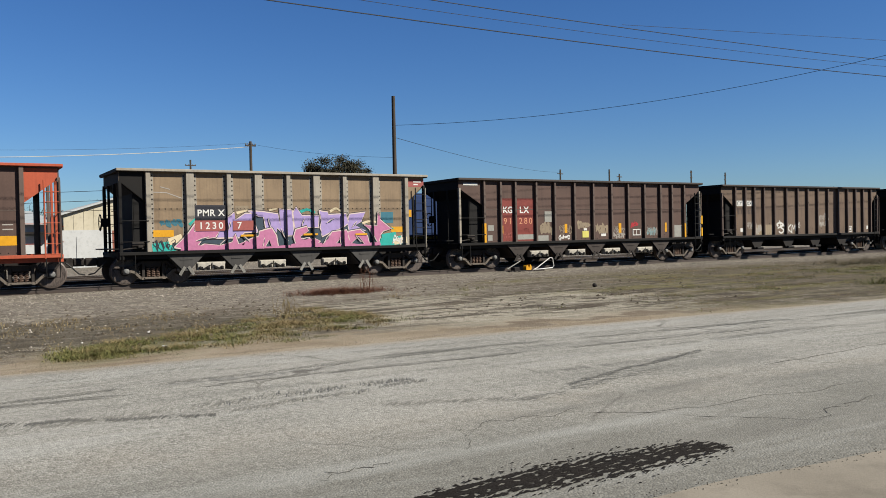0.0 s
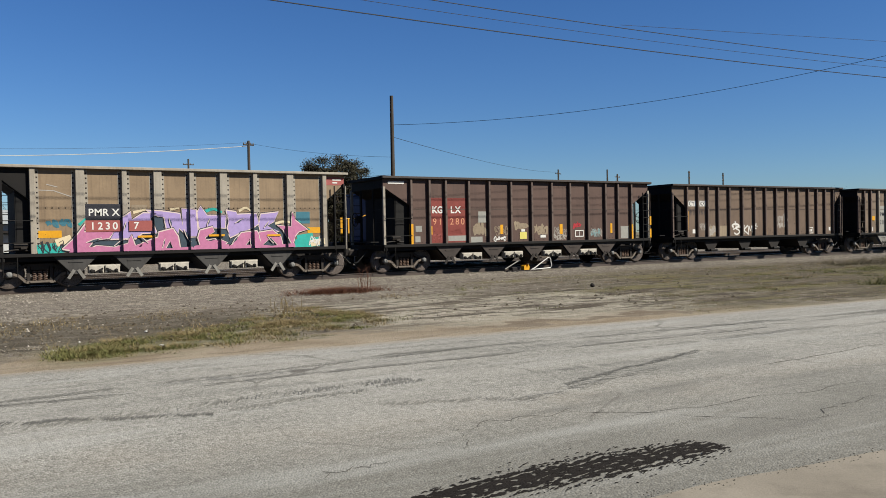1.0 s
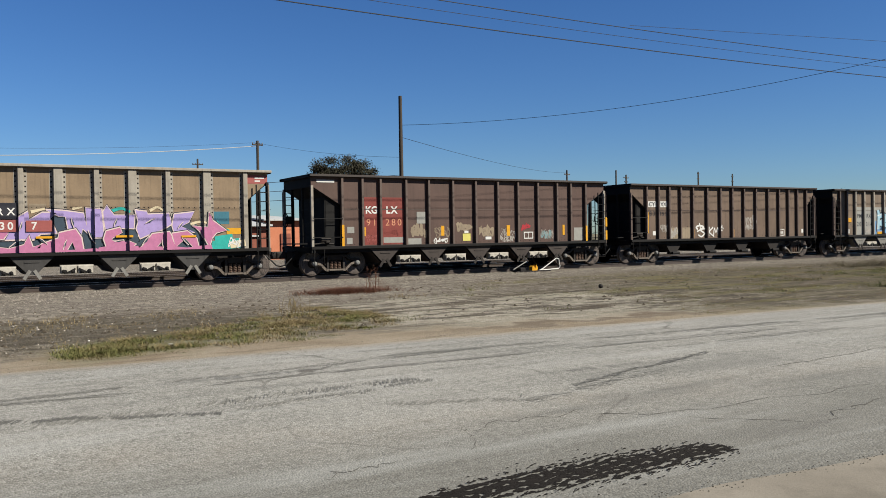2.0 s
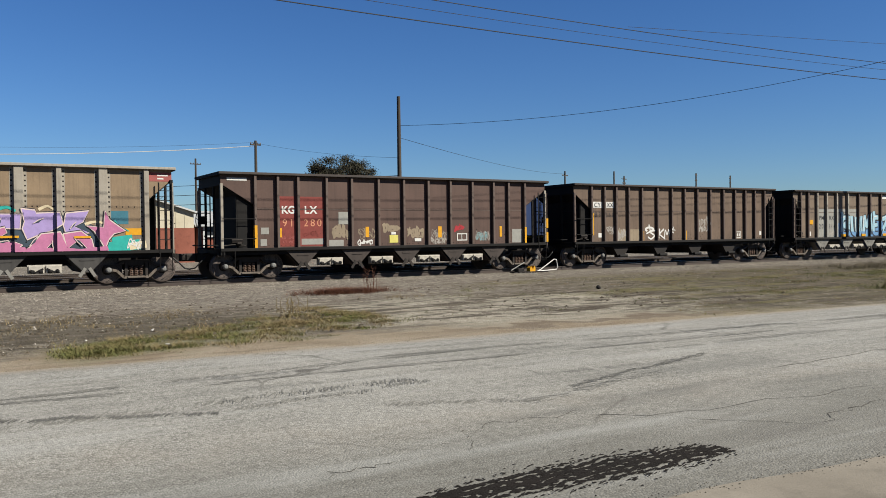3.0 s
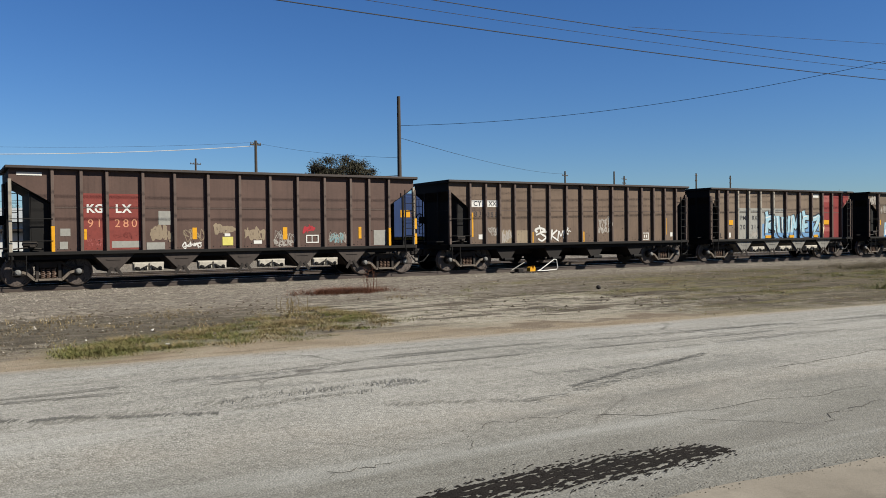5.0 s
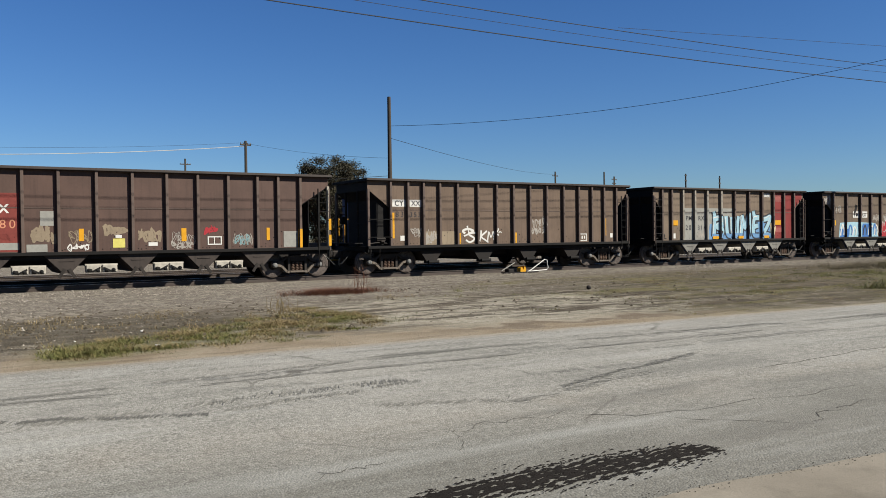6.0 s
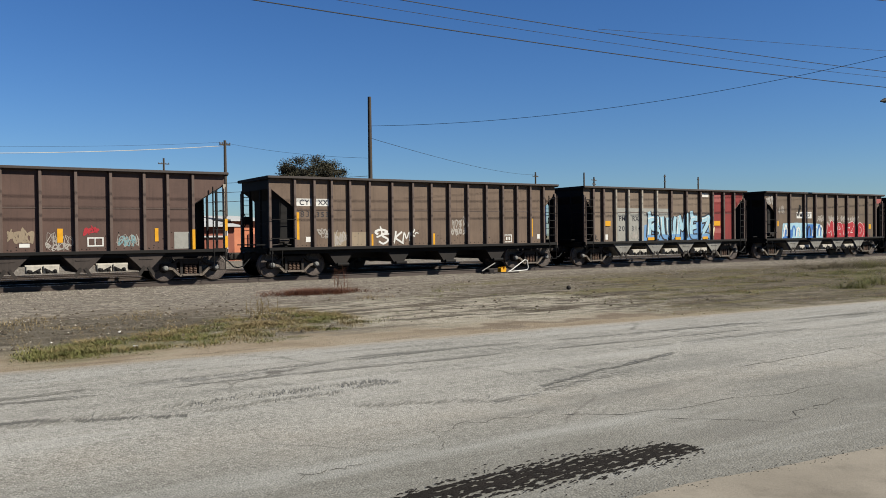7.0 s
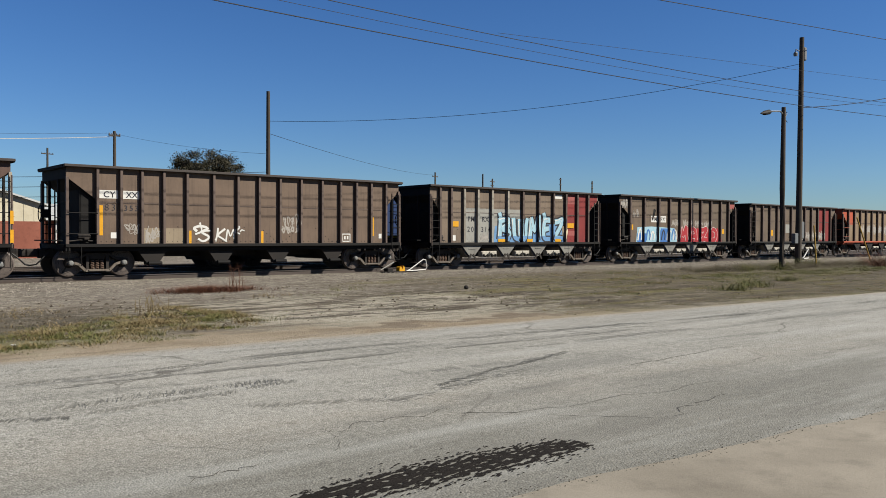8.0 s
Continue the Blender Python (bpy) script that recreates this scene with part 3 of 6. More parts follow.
        part("gate_lever", bm, BLACK, root)
    bm = bmesh.new()                    # rivets along the sill, and the post flanges where they show
    def stud(x, y, z, r=0.016):
        c = bm.verts.new((x, y - 0.012, z))
        q = [bm.verts.new((x + dx * r, y, z + dz * r)) for dx, dz in ((-1, -1), (1, -1), (1, 1), (-1, 1))]
        for k in range(4):
            bm.faces.new((c, q[k], q[(k + 1) % 4]))
    for x in bays:                      # slanted rivet lines of the hopper sheets inside
        for s_ in (-1, 1):
            for k in range(6):
                stud(x + s_ * (0.12 + 0.15 * k), YP, zb + 0.1 + 0.11 * k, 0.018)
    edges = [(p + w / 2, q - v / 2) for (p, w), (q, v) in zip(car["posts_"], car["posts_"][1:])]
    for l, r in edges:
        n = 4
        for k in range(n):
            stud(l + (r - l) * (k + 0.5) / n, YP, zb + 0.12)
        if rivets:
            for x0, x1 in ((l, l + 0.11), (r - 0.11, r)):
                part("flange", box(bmesh.new(), x0, x1, YP - 0.006, YP, zb + 0.06, top - 0.1), m_post, root)
            for k in range(16):
                for x in (l + 0.06, r - 0.06):
                    stud(x, YP - 0.006, zb + 0.2 + k * (top - zb - 0.4) / 15, 0.024)
            for k in range(6):
                stud(l + 0.1 + (r - l - 0.2) * k / 5, YP, 2.55, 0.02)
    tagged(part("rivets", bm, BLACK, root), kind="stuff")
    for l, r in edges if not rivets else ():
        part("weld_seam", box(bmesh.new(), l, r, YP - 0.012, YP, 2.5, 2.53), m_post, root)
    root.matrix_basis = pose(start, TRACK_Y, RAIL_Z)
    return car


# ---- the train, from the front car to the last one in view ----
def car_paint(name, rgb, dirt=(0.05, 0.036, 0.028), amount=0.45):
    return weathered(name, rgb, dirt, amount, 0.62)


TAN = car_paint("tan_paint", (0.25, 0.178, 0.112), (0.13, 0.09, 0.06), 0.5)
PALE_POST = car_paint("pale_grey_paint", (0.33, 0.295, 0.245), (0.15, 0.115, 0.085), 0.45)
BROWN = car_paint("brown_paint", (0.10, 0.060, 0.048), (0.055, 0.034, 0.028), 0.5)
BROWN_POST = car_paint("brown_post_paint", (0.118, 0.084, 0.070), (0.06, 0.042, 0.034), 0.4)
GREYBROWN = car_paint("grey_brown_paint", (0.15, 0.103, 0.074), (0.075, 0.05, 0.036), 0.55)
ORANGE = car_paint("orange_red_paint", (0.42, 0.085, 0.04), (0.2, 0.05, 0.03), 0.35)
DARKRED = car_paint("dark_red_paint", (0.23, 0.03, 0.028), (0.1, 0.02, 0.02), 0.4)
OCHRE = car_paint("ochre_brown_paint", (0.145, 0.107, 0.077), (0.07, 0.048, 0.036), 0.5)
DUSK_TAN = car_paint("dull_tan_paint", (0.185, 0.137, 0.100), (0.09, 0.064, 0.048), 0.5)

DARK_RIM = car_paint("dark_rim_paint", (0.058, 0.046, 0.041), (0.03, 0.024, 0.02), 0.4)
FADED = car_paint("faded_tan_paint", (0.27, 0.21, 0.145), (0.13, 0.10, 0.07), 0.4)
BAY_DARK = car_paint("bay_dark_paint", (0.06, 0.056, 0.053), (0.02, 0.018, 0.017), 0.6)
BAY_BROWN = car_paint("bay_brown_paint", (0.055, 0.042, 0.036), (0.02, 0.016, 0.014), 0.6)

# orange-ended car
car0 = hopper_car(-9.0, 12.55, 3.96, [1.1 + 1.03 * k for k in range(11)], 0.14, (BROWN, BROWN_POST, ORANGE, ORANGE),
                  "brown open-top hopper car with an orange-red end", [2.9, 5.0, 7.1, 9.2], [3.95, 6.05, 8.15], brake_end=False)
spray(car0, "end_patch", [[(11.47, 3.84), (11.47, 2.75), (12.45, 3.5), (12.45, 3.84)]], ORANGE, 1)
spray(car0, "reflector_patch", [rect(10.6, 11.25, 1.42, 1.72)], YELLOW, 1)
spray(car0, "stencil", [rect(10.85, 11.15, 2.05, 2.09), rect(10.85, 11.15, 1.9, 1.94)], PALE_SPRAY, 1)

# tan car with the lavender and pink graffiti
posts = [0.97, 2.36, 3.72, 4.79, 5.93, 7.04, 8.19, 9.51, 10.87]
car1 = hopper_car(5.24, 11.78, 3.88, posts, [0.16, 0.27], (TAN, PALE_POST, PALE_POST, BLACK, BAY_DARK),
                  "tan open-top hopper car with lavender and pink graffiti", [2.2, 4.0, 6.6, 9.0], [3.05, 5.3, 7.75], rivets=True, corner=BLACK)
letter(car1, "PMR", 2.90, 2.30, 0.32, WHITE, 16, bold=0.006)
letter(car1, "X", 3.44, 2.30, 0.32, WHITE, 16, bold=0.006)
letter(car1, "1230", 3.07, 1.85, 0.33, WHITE, 16, bold=0.006)
letter(car1, "7", 4.08, 1.85, 0.33, WHITE, 16, bold=0.006)
spray(car1, "lettering_field", [rect(2.5, 3.62, 2.17, 2.68)], DARK_INK, 15)
spray(car1, "lettering_field", [rect(2.5, 3.62, 1.78, 2.15), rect(3.85, 4.62, 1.78, 2.13)], SALMON, 15)
SLATE = plain("slate_paint", (0.05, 0.075, 0.10), 0.55)
CREAM_RIM = plain("pale_pink_rim", (0.70, 0.56, 0.52), 0.6, 0, 0.2)
spray(car1, "graffiti_shade", [[(2.0, 1.12), (2.5, 1.8), (3.5, 2.0), (4.4, 2.28), (6.1, 2.4), (7.0, 2.3), (8.2, 2.3), (8.9, 2.1), (9.5, 1.8), (9.4, 1.12)]], SLATE, 2)
for shape, xa, xb, za, zb2 in (("peak", 3.05, 4.75, 1.52, 2.43), ("spear", 4.42, 6.16, 1.55, 2.5), ("crown", 6.12, 7.1, 1.62, 2.62), ("fork", 7.1, 8.3, 1.5, 2.48), ("flag", 8.32, 9.08, 1.62, 2.42)):
    blade(car1, shape, xa, xb, za, zb2, LAVENDER, DARK_INK, CREAM_RIM, 4)
for shape, xa, xb, za, zb2 in (("wing", 1.8, 3.4, 1.14, 2.02), ("sweep", 2.45, 4.3, 1.14, 1.66), ("stride", 3.98, 5.52, 1.13, 1.86), ("hook", 6.12, 7.12, 1.14, 1.9), ("kick", 7.22, 8.45, 1.13, 1.74), ("claw", 8.3, 9.22, 1.18, 1.76), ("horn", 9.0, 10.2, 1.18, 2.42)):
    blade(car1, shape, xa, xb, za, zb2, PINK, DARK_INK, CREAM_RIM, 8)
spray(car1, "graffiti_fill", [[(x, 1.12), (x + 1.35, 1.12), (x + 1.3, 1.22 + 0.05 * (k % 2)), (x + 0.5, 1.3 - 0.06 * (k % 3)), (x + 0.05, 1.24)] for k, x in enumerate((2.0, 3.3, 4.6, 5.9, 7.2, 8.3))], PINK, 12)
for k, (x, z, l, a) in enumerate(((2.75, 1.5, 0.5, 0.3), (3.55, 1.42, 0.45, 0.6), (4.3, 1.5, 0.4, -0.7), (4.95, 1.35, 0.35, 1.2), (5.75, 1.6, 0.5, 2.0), (6.6, 1.45, 0.3, 0.2), (7.45, 1.45, 0.4, 0.9), (8.0, 1.32, 0.3, 1.7), (8.75, 1.4, 0.35, 2.3), (3.7, 1.95, 0.3, 1.3), (5.2, 2.05, 0.35, 1.8), (6.5, 2.05, 0.3, 1.2), (7.6, 2.1, 0.35, 0.5), (8.6, 1.95, 0.3, 0.9))):
    dx, dz = l * math.cos(a) / 2, l * math.sin(a) / 2
    spray(car1, "graffiti_shard", [[(x - dx, z - dz), (x + 0.25 * dz, z - 0.25 * dx), (x + dx, z + dz), (x - 0.12 * dz, z + 0.12 * dx)]], SLATE, 13)
    ribbon(car1, "graffiti_rim", [(x - dx, z - dz), (x - 0.12 * dz, z + 0.12 * dx), (x + dx, z + dz)], 0.025, CREAM_RIM, 14)
spray(car1, "paint_patch", [rect(3.95, 4.45, 2.44, 2.66)], FADED, 1)
for line, w, mat in (([(4.0, 2.4), (4.4, 2.5)], 0.10, CREAM), ([(5.2, 2.5), (5.5, 2.55)], 0.08, CREAM), ([(6.35, 2.42), (6.7, 2.52), (6.95, 2.4)], 0.12, TEAL), ([(7.6, 2.45), (7.85, 2.56), (8.05, 2.45)], 0.10, CREAM), ([(8.95, 1.98), (9.3, 2.06), (9.8, 1.9)], 0.10, CREAM), ([(9.85, 2.1), (10.0, 1.9), (10.3, 1.75)], 0.08, TEAL), ([(2.3, 2.0), (2.5, 2.2)], 0.10, TEAL)):
    ribbon(car1, "graffiti_glow", smooth(line), w, mat, 3, taper=0.5)
spray(car1, "graffiti_ground", strokes([[(1.2, 1.22), (1.85, 1.3)], [(9.7, 1.22), (10.55, 1.3)], [(9.9, 1.4), (10.3, 1.45)]], 0.34), TEAL, 3)
spray(car1, "graffiti_ground", strokes([[(1.7, 1.45), (2.0, 1.55)], [(10.4, 1.25), (10.75, 1.3)]], 0.24), CREAM, 4)
tag(car1, 1.15, 1.85, 1.14, 1.5, DARK_INK, 3, w=0.03, layer=5)
tag(car1, 10.25, 10.7, 1.14, 1.5, WHITE, 4, w=0.03, layer=6)
tag(car1, 1.35, 2.1, 1.95, 2.2, BLUE_PATCH, 8, w=0.08)
spray(car1, "reflector_patch", [rect(1.12, 1.8, 1.6, 1.83), rect(10.2, 10.72, 1.62, 1.84)], YELLOW, 2)
spray(car1, "reflector_patch", [rect(4.12, 4.66, 1.56, 1.63), rect(6.5, 7.02, 1.56, 1.63), rect(8.62, 9.12, 1.53, 1.6)], YELLOW, 15)
spray(car1, "paint_patch", [rect(9.75, 10.3, 1.98, 2.42)], BLUE_PATCH, 1)
spray(car1, "sign_plate", [rect(10.98, 11.72, 3.42, 3.72)], SALMON, 1)
spray(car1, "sign_lettering", [rect(11.25, 11.6, 3.6, 3.65), rect(11.25, 11.45, 3.49, 3.54)], WHITE, 2)
spray(car1, "scratch", strokes([[(1.1, 3.12), (1.6, 3.1), (2.15, 2.9)], [(1.4, 3.3), (1.7, 3.22)]], 0.03), PALE_SPRAY, 1)
spray(car1, "end_shade_sheet", [[(0.07, 3.87), (0.07, 3.475), (0.885, 2.81), (0.885, 3.87)]], BLACK, 1)

# brown car with the red lettering field
posts = [1.28, 2.13, 2.91, 4.04, 5.08, 6.22, 7.34, 8.46, 9.51, 10.58, 11.65, 12.43, 13.29]
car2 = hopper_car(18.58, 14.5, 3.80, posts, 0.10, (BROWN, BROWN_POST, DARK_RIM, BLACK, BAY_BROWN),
                  "rusty brown open-top hopper car with small graffiti tags", [3.1, 5.3, 7.5, 9.7, 11.7], [4.2, 6.35, 8.5, 10.6], corner=PALE_POST)
spray(car2, "lettering_field", [rect(2.2, 2.84, 1.14, 2.98), rect(2.98, 3.97, 1.14, 2.98)], RED_PATCH, 1)
letter(car2, "KG", 2.54, 2.36, 0.38, WHITE)
letter(car2, "LX", 3.4, 2.36, 0.38, WHITE)
letter(car2, "91", 2.54, 1.88, 0.38, ORANGE_TXT, bold=0.0)
letter(car2, "280", 3.5, 1.88, 0.38, ORANGE_TXT, bold=0.0)
letter(car2, "LD LMT", 2.53, 1.42, 0.12, SALMON, bold=0.004)
letter(car2, "LT WT", 2.53, 1.27, 0.12, SALMON, bold=0.004)
spray(car2, "paint_patch", [rect(3.05, 3.95, 1.2, 1.42), rect(4.55, 4.95, 1.95, 2.42), rect(4.15, 4.75, 1.12, 1.36)], GREY_PATCH, 2)
tag(car2, 5.4, 6.1, 1.42, 1.8, FADED, 19, w=0.03, layer=1)
tag(car2, 4.3, 5.0, 1.4, 1.7, FADED, 20, w=0.08, layer=1)
tag(car2, 8.6, 9.4, 1.2, 1.75, PALE_SPRAY, 26, w=0.022, layer=1)
tag(car2, 10.75, 11.5, 1.2, 1.7, PALE_SPRAY, 27, w=0.02, layer=1)
spray(car2, "paint_patch", [rect(12.65, 13.2, 1.14, 1.72)], GREY_PATCH, 2)
spray(car2, "paint_patch", [rect(1.5, 1.8, 1.6, 1.84), rect(1.48, 1.72, 1.18, 1.42)], GREY_PATCH, 2)
spray(car2, "reflector_patch", [rect(1.215, 1.345, 1.08, 1.92), rect(13.22, 13.36, 1.1, 1.8)], YELLOW, 2)
spray(car2, "reflector_patch", [rect(2.21, 2.29, 1.48, 1.82), rect(5.68, 5.83, 1.45, 1.85), rect(8.95, 9.12, 1.4, 1.85), rect(12.0, 12.12, 1.4, 1.85)], YELLOW, 2)
spray(car2, "sticker", [rect(6.72, 7.1, 1.22, 1.52)], YELLOW_NOTE, 3)
spray(car2, "sticker", [rect(6.8, 7.0, 1.54, 1.64), rect(7.85, 8.15, 1.26, 1.38), rect(0.28, 1.0, 3.52, 3.62)], WHITE, 3)
spray(car2, "stencil_frame", [rect(9.85, 10.35, 1.26, 1.3), rect(9.85, 10.35, 1.52, 1.56), rect(9.85, 9.89, 1.26, 1.56), rect(10.31, 10.35, 1.26, 1.56), rect(10.07, 10.1, 1.26, 1.56)], WHITE, 3)
tag(car2, 5.35, 6.0, 1.14, 1.38, WHITE, 11, w=0.04)
tag(car2, 4.3, 4.85, 1.5, 1.9, FADED, 12, w=0.09)
tag(car2, 6.4, 7.15, 1.65, 1.95, FADED, 13, w=0.10)
tag(car2, 7.5, 8.3, 1.45, 1.82, FADED, 14, w=0.08)
tag(car2, 8.6, 9.3, 1.14, 1.42, PALE_SPRAY, 15, w=0.035)
tag(car2, 9.75, 10.2, 1.6, 1.92, RED_SPRAY, 16, w=0.06)
tag(car2, 10.8, 11.4, 1.25, 1.62, CYAN_SPRAY, 17, w=0.045)
tag(car2, 3.1, 3.7, 1.5, 1.7, RED_PATCH, 18, w=0.02, layer=3)

for z in (1.15, 1.75):
    part("reflector_strip", box(bmesh.new(), 14.38, 14.48, YF - 0.06, YF - 0.04, z, z + 0.42), YELLOW, car2["ob"], "yellow reflector strip")

# grey-brown car with the white tag
posts = [1.04, 1.83, 2.55, 3.33, 4.19, 5.21, 6.18, 7.07, 7.97, 8.91, 9.88, 10.77, 11.56, 12.31, 13.08]
car3 = hopper_car(34.63, 13.87, 3.74, posts, 0.10, (GREYBROWN, BROWN_POST, DARK_RIM, BLACK),
                  "grey-brown open-top hopper car with a white graffiti tag", [3.0, 5.6, 8.0, 10.5], [], bay_style=1)
spray(car3, "lettering_plate", [rect(1.12, 1.75, 2.66, 2.94), rect(1.92, 2.48, 2.66, 2.94)], WHITE, 1)
letter(car3, "CY", 1.46, 2.7, 0.29, DARK_INK, 2, bold=0.004)
letter(car3, "XX", 2.22, 2.7, 0.29, DARK_INK, 2, bold=0.004)
letter(car3, "83", 1.48, 2.25, 0.32, DARK_INK, 2, bold=-0.004)
letter(car3, "353", 2.2, 2.25, 0.27, DARK_INK, 2, bold=0.002)
spray(car3, "reflector_patch", [rect(1.11, 1.24, 1.4, 2.42), rect(4.26, 4.38, 1.12, 1.58), rect(7.15, 7.28, 1.12, 1.58), rect(12.4, 12.5, 1.4, 2.2)], YELLOW, 1)
spray(car3, "sticker", [rect(1.5, 1.7, 1.3, 1.5), rect(12.75, 12.9, 1.3, 1.5)], WHITE, 1)
spray(car3, "faded_patch", [rect(3.42, 4.1, 1.12, 1.66), rect(2.62, 3.2, 1.12, 1.66)], FADED, 1)
tag(car3, 1.98, 2.45, 1.45, 1.85, PALE_SPRAY, 21, w=0.035, layer=2)
tag(car3, 2.68, 3.2, 1.14, 1.7, PALE_SPRAY, 22, w=0.05, layer=2)
for k, (line, w) in enumerate((([(0.06, 0.62), (0.0, 0.8), (0.14, 0.92), (0.3, 0.78), (0.16, 0.58), (0.32, 0.3), (0.2, 0.05), (0.08, 0.2)], 0.10), ([(0.12, 1.12), (0.16, 0.7), (0.1, 0.5)], 0.07), ([(0.02, 0.45), (0.2, 0.62), (0.36, 0.66)], 0.07),
                               ([(0.43, 0.2), (0.45, 0.08)], 0.07), ([(0.52, 0.82), (0.5, 0.4), (0.46, 0.02)], 0.08), ([(0.68, 0.78), (0.52, 0.42), (0.62, 0.2), (0.72, 0.02)], 0.08),
                               ([(0.7, 0.1), (0.74, 0.72), (0.8, 0.35), (0.87, 0.75), (0.88, 0.2)], 0.06), ([(0.98, 0.9), (0.91, 0.62), (0.98, 0.5), (1.0, 0.8), (0.95, 0.95)], 0.06), ([(1.02, 0.62), (1.06, 0.72), (1.12, 0.66)], 0.05))):
    ribbon(car3, "graffiti_tag", smooth([(4.48 + 1.78 * u, 1.16 + 0.64 * v) for u, v in line]), w, WHITE, 2 + k % 3, taper=0.3)
tag(car3, 8.1, 8.85, 1.75, 2.2, PALE_SPRAY, 24, w=0.035)
tag(car3, 8.02, 8.88, 1.5, 1.8, PALE_SPRAY, 25, w=0.06)
spray(car3, "stencil_frame", [rect(10.87, 11.3, 1.16, 1.2), rect(10.87, 11.3, 1.46, 1.5), rect(10.87, 10.91, 1.16, 1.5), rect(11.26, 11.3, 1.16, 1.5), rect(10.98, 11.06, 1.26, 1.4), rect(11.12, 11.2, 1.26, 1.4)], WHITE, 1)

BLUE_PALE = plain("soft_blue_paint", (0.16, 0.32, 0.55), 0.55)
# tan and red car with the pale blue graffiti
posts = [0.6, 1.27, 2.07, 2.93, 3.85, 4.91, 5.96, 7.1, 8.19, 9.14, 10.03, 10.9]
car4 = hopper_car(50.16, 11.85, 3.72, posts, 0.12, (DUSK_TAN, BROWN_POST, DARK_RIM, BLACK, BAY_GREY),
                  "tan hopper car with pale blue graffiti and a red end panel", [2.6, 4.85, 7.1, 9.3], [3.7, 5.95, 8.2], ladder_left=True, pale_posts=(2, 3, 4, 5))
spray(car4, "faded_patch", [rect(2.1, 5.9, 1.12, 2.72)], GREY_PATCH, 1)
spray(car4, "red_panel", [rect(9.22, 9.95, 1.1, 3.6), rect(10.1, 10.82, 1.1, 3.6), [(10.98, 3.6), (10.98, 2.7), (11.7, 3.3), (11.7, 3.6)]], DARKRED, 1)
spray(car4, "paint_patch", [rect(9.35, 9.9, 3.1, 3.5), rect(9.4, 9.9, 1.45, 1.7)], SALMON, 2)
letter(car4, "PM", 2.54, 2.1, 0.33, DARK_INK, 2, bold=0.004)
letter(car4, "RX", 3.46, 2.1, 0.33, DARK_INK, 2, bold=0.004)
letter(car4, "20", 2.52, 1.62, 0.34, DARK_INK, 2, bold=0.004)
letter(car4, "314", 3.5, 1.62, 0.32, DARK_INK, 2, bold=0.004)
spray(car4, "graffiti_ground", [[(4.0, 1.12), (4.1, 1.9), (5.6, 2.05), (7.6, 2.0), (8.95, 2.1), (9.05, 1.12)]], BLUE_PALE, 2)
for ch, xa, xb in (("b", 4.3, 5.15), ("l", 5.3, 5.75), ("u", 5.75, 6.35), ("m", 6.5, 7.25), ("e", 7.45, 8.0), ("z", 8.2, 8.95)):
    bubble(car4, ch, xa, xb, 1.26, 2.22, 0.27, SKYBLUE, BLUE_PALE, DARK_INK, WHITE, 3, 1.42)
spray(car4, "reflector_patch", [rect(1.4, 1.75, 1.85, 2.1), rect(4.3, 4.8, 1.14, 1.28), rect(6.3, 6.7, 1.14, 1.28), rect(8.3, 8.8, 1.14, 1.28), rect(9.3, 9.8, 1.85, 2.1)], YELLOW, 9)
tag(car4, 3.0, 3.8, 1.15, 1.55, PALE_SPRAY, 33, w=0.06, layer=3)
tag(car4, 8.95, 9.3, 1.3, 1.9, CREAM, 34, w=0.05, layer=6)
spray(car4, "sticker", [rect(1.4, 1.6, 1.2, 1.45), rect(8.3, 8.9, 3.35, 3.55)], WHITE, 1)

# brown car with blue, white and red graffiti
posts = [0.96, 2.27, 3.67, 4.74, 5.8, 6.9, 8.0, 9.1, 10.2, 11.1]
car5 = hopper_car(63.75, 12.0, 3.74, posts, 0.13, (OCHRE, BROWN_POST, DARK_RIM, BLACK, BAY_GREY),
                  "brown open-top hopper car with blue and red graffiti", [2.6, 4.85, 7.1, 9.3], [3.7, 5.95, 8.2])
spray(car5, "lettering_plate", [rect(3.0, 3.6, 2.25, 2.62), rect(3.75, 4.45, 2.25, 2.62)], WHITE, 1)
letter(car5, "PM", 3.3, 2.32, 0.32, DARK_INK, 2, bold=0.004)
letter(car5, "RX", 4.1, 2.32, 0.32, DARK_INK, 2, bold=0.004)
spray(car5, "graffiti_ground", [[(1.6, 1.11), (1.7, 1.95), (3.0, 2.0), (5.3, 1.92), (5.6, 1.11)]], SKYBLUE, 1)
spray(car5, "graffiti_ground", [rect(1.7, 2.4, 1.11, 1.6), rect(3.7, 4.7, 1.11, 1.9)], BLUE_SPRAY, 2)
spray(car5, "graffiti_ground", [[(5.6, 1.11), (5.75, 1.85), (6.6, 1.98), (8.4, 1.9), (10.0, 1.95), (10.2, 1.11)]], RED_SPRAY, 1)
for k, (x, fill) in enumerate(((1.75, WHITE), (2.55, BLUE_SPRAY), (2.95, WHITE), (3.5, SKYBLUE), (4.0, DARK_INK), (4.55, WHITE), (5.0, BLUE_SPRAY), (5.2, WHITE))):
    ribbon(car5, "graffiti_fill", smooth([(x, 1.2), (x + 0.08, 1.6 + 0.1 * (k % 2)), (x + 0.22, 1.86 - 0.08 * (k % 3)), (x + 0.34, 1.5), (x + 0.3, 1.22)]), 0.11, fill, 3, taper=0.3)
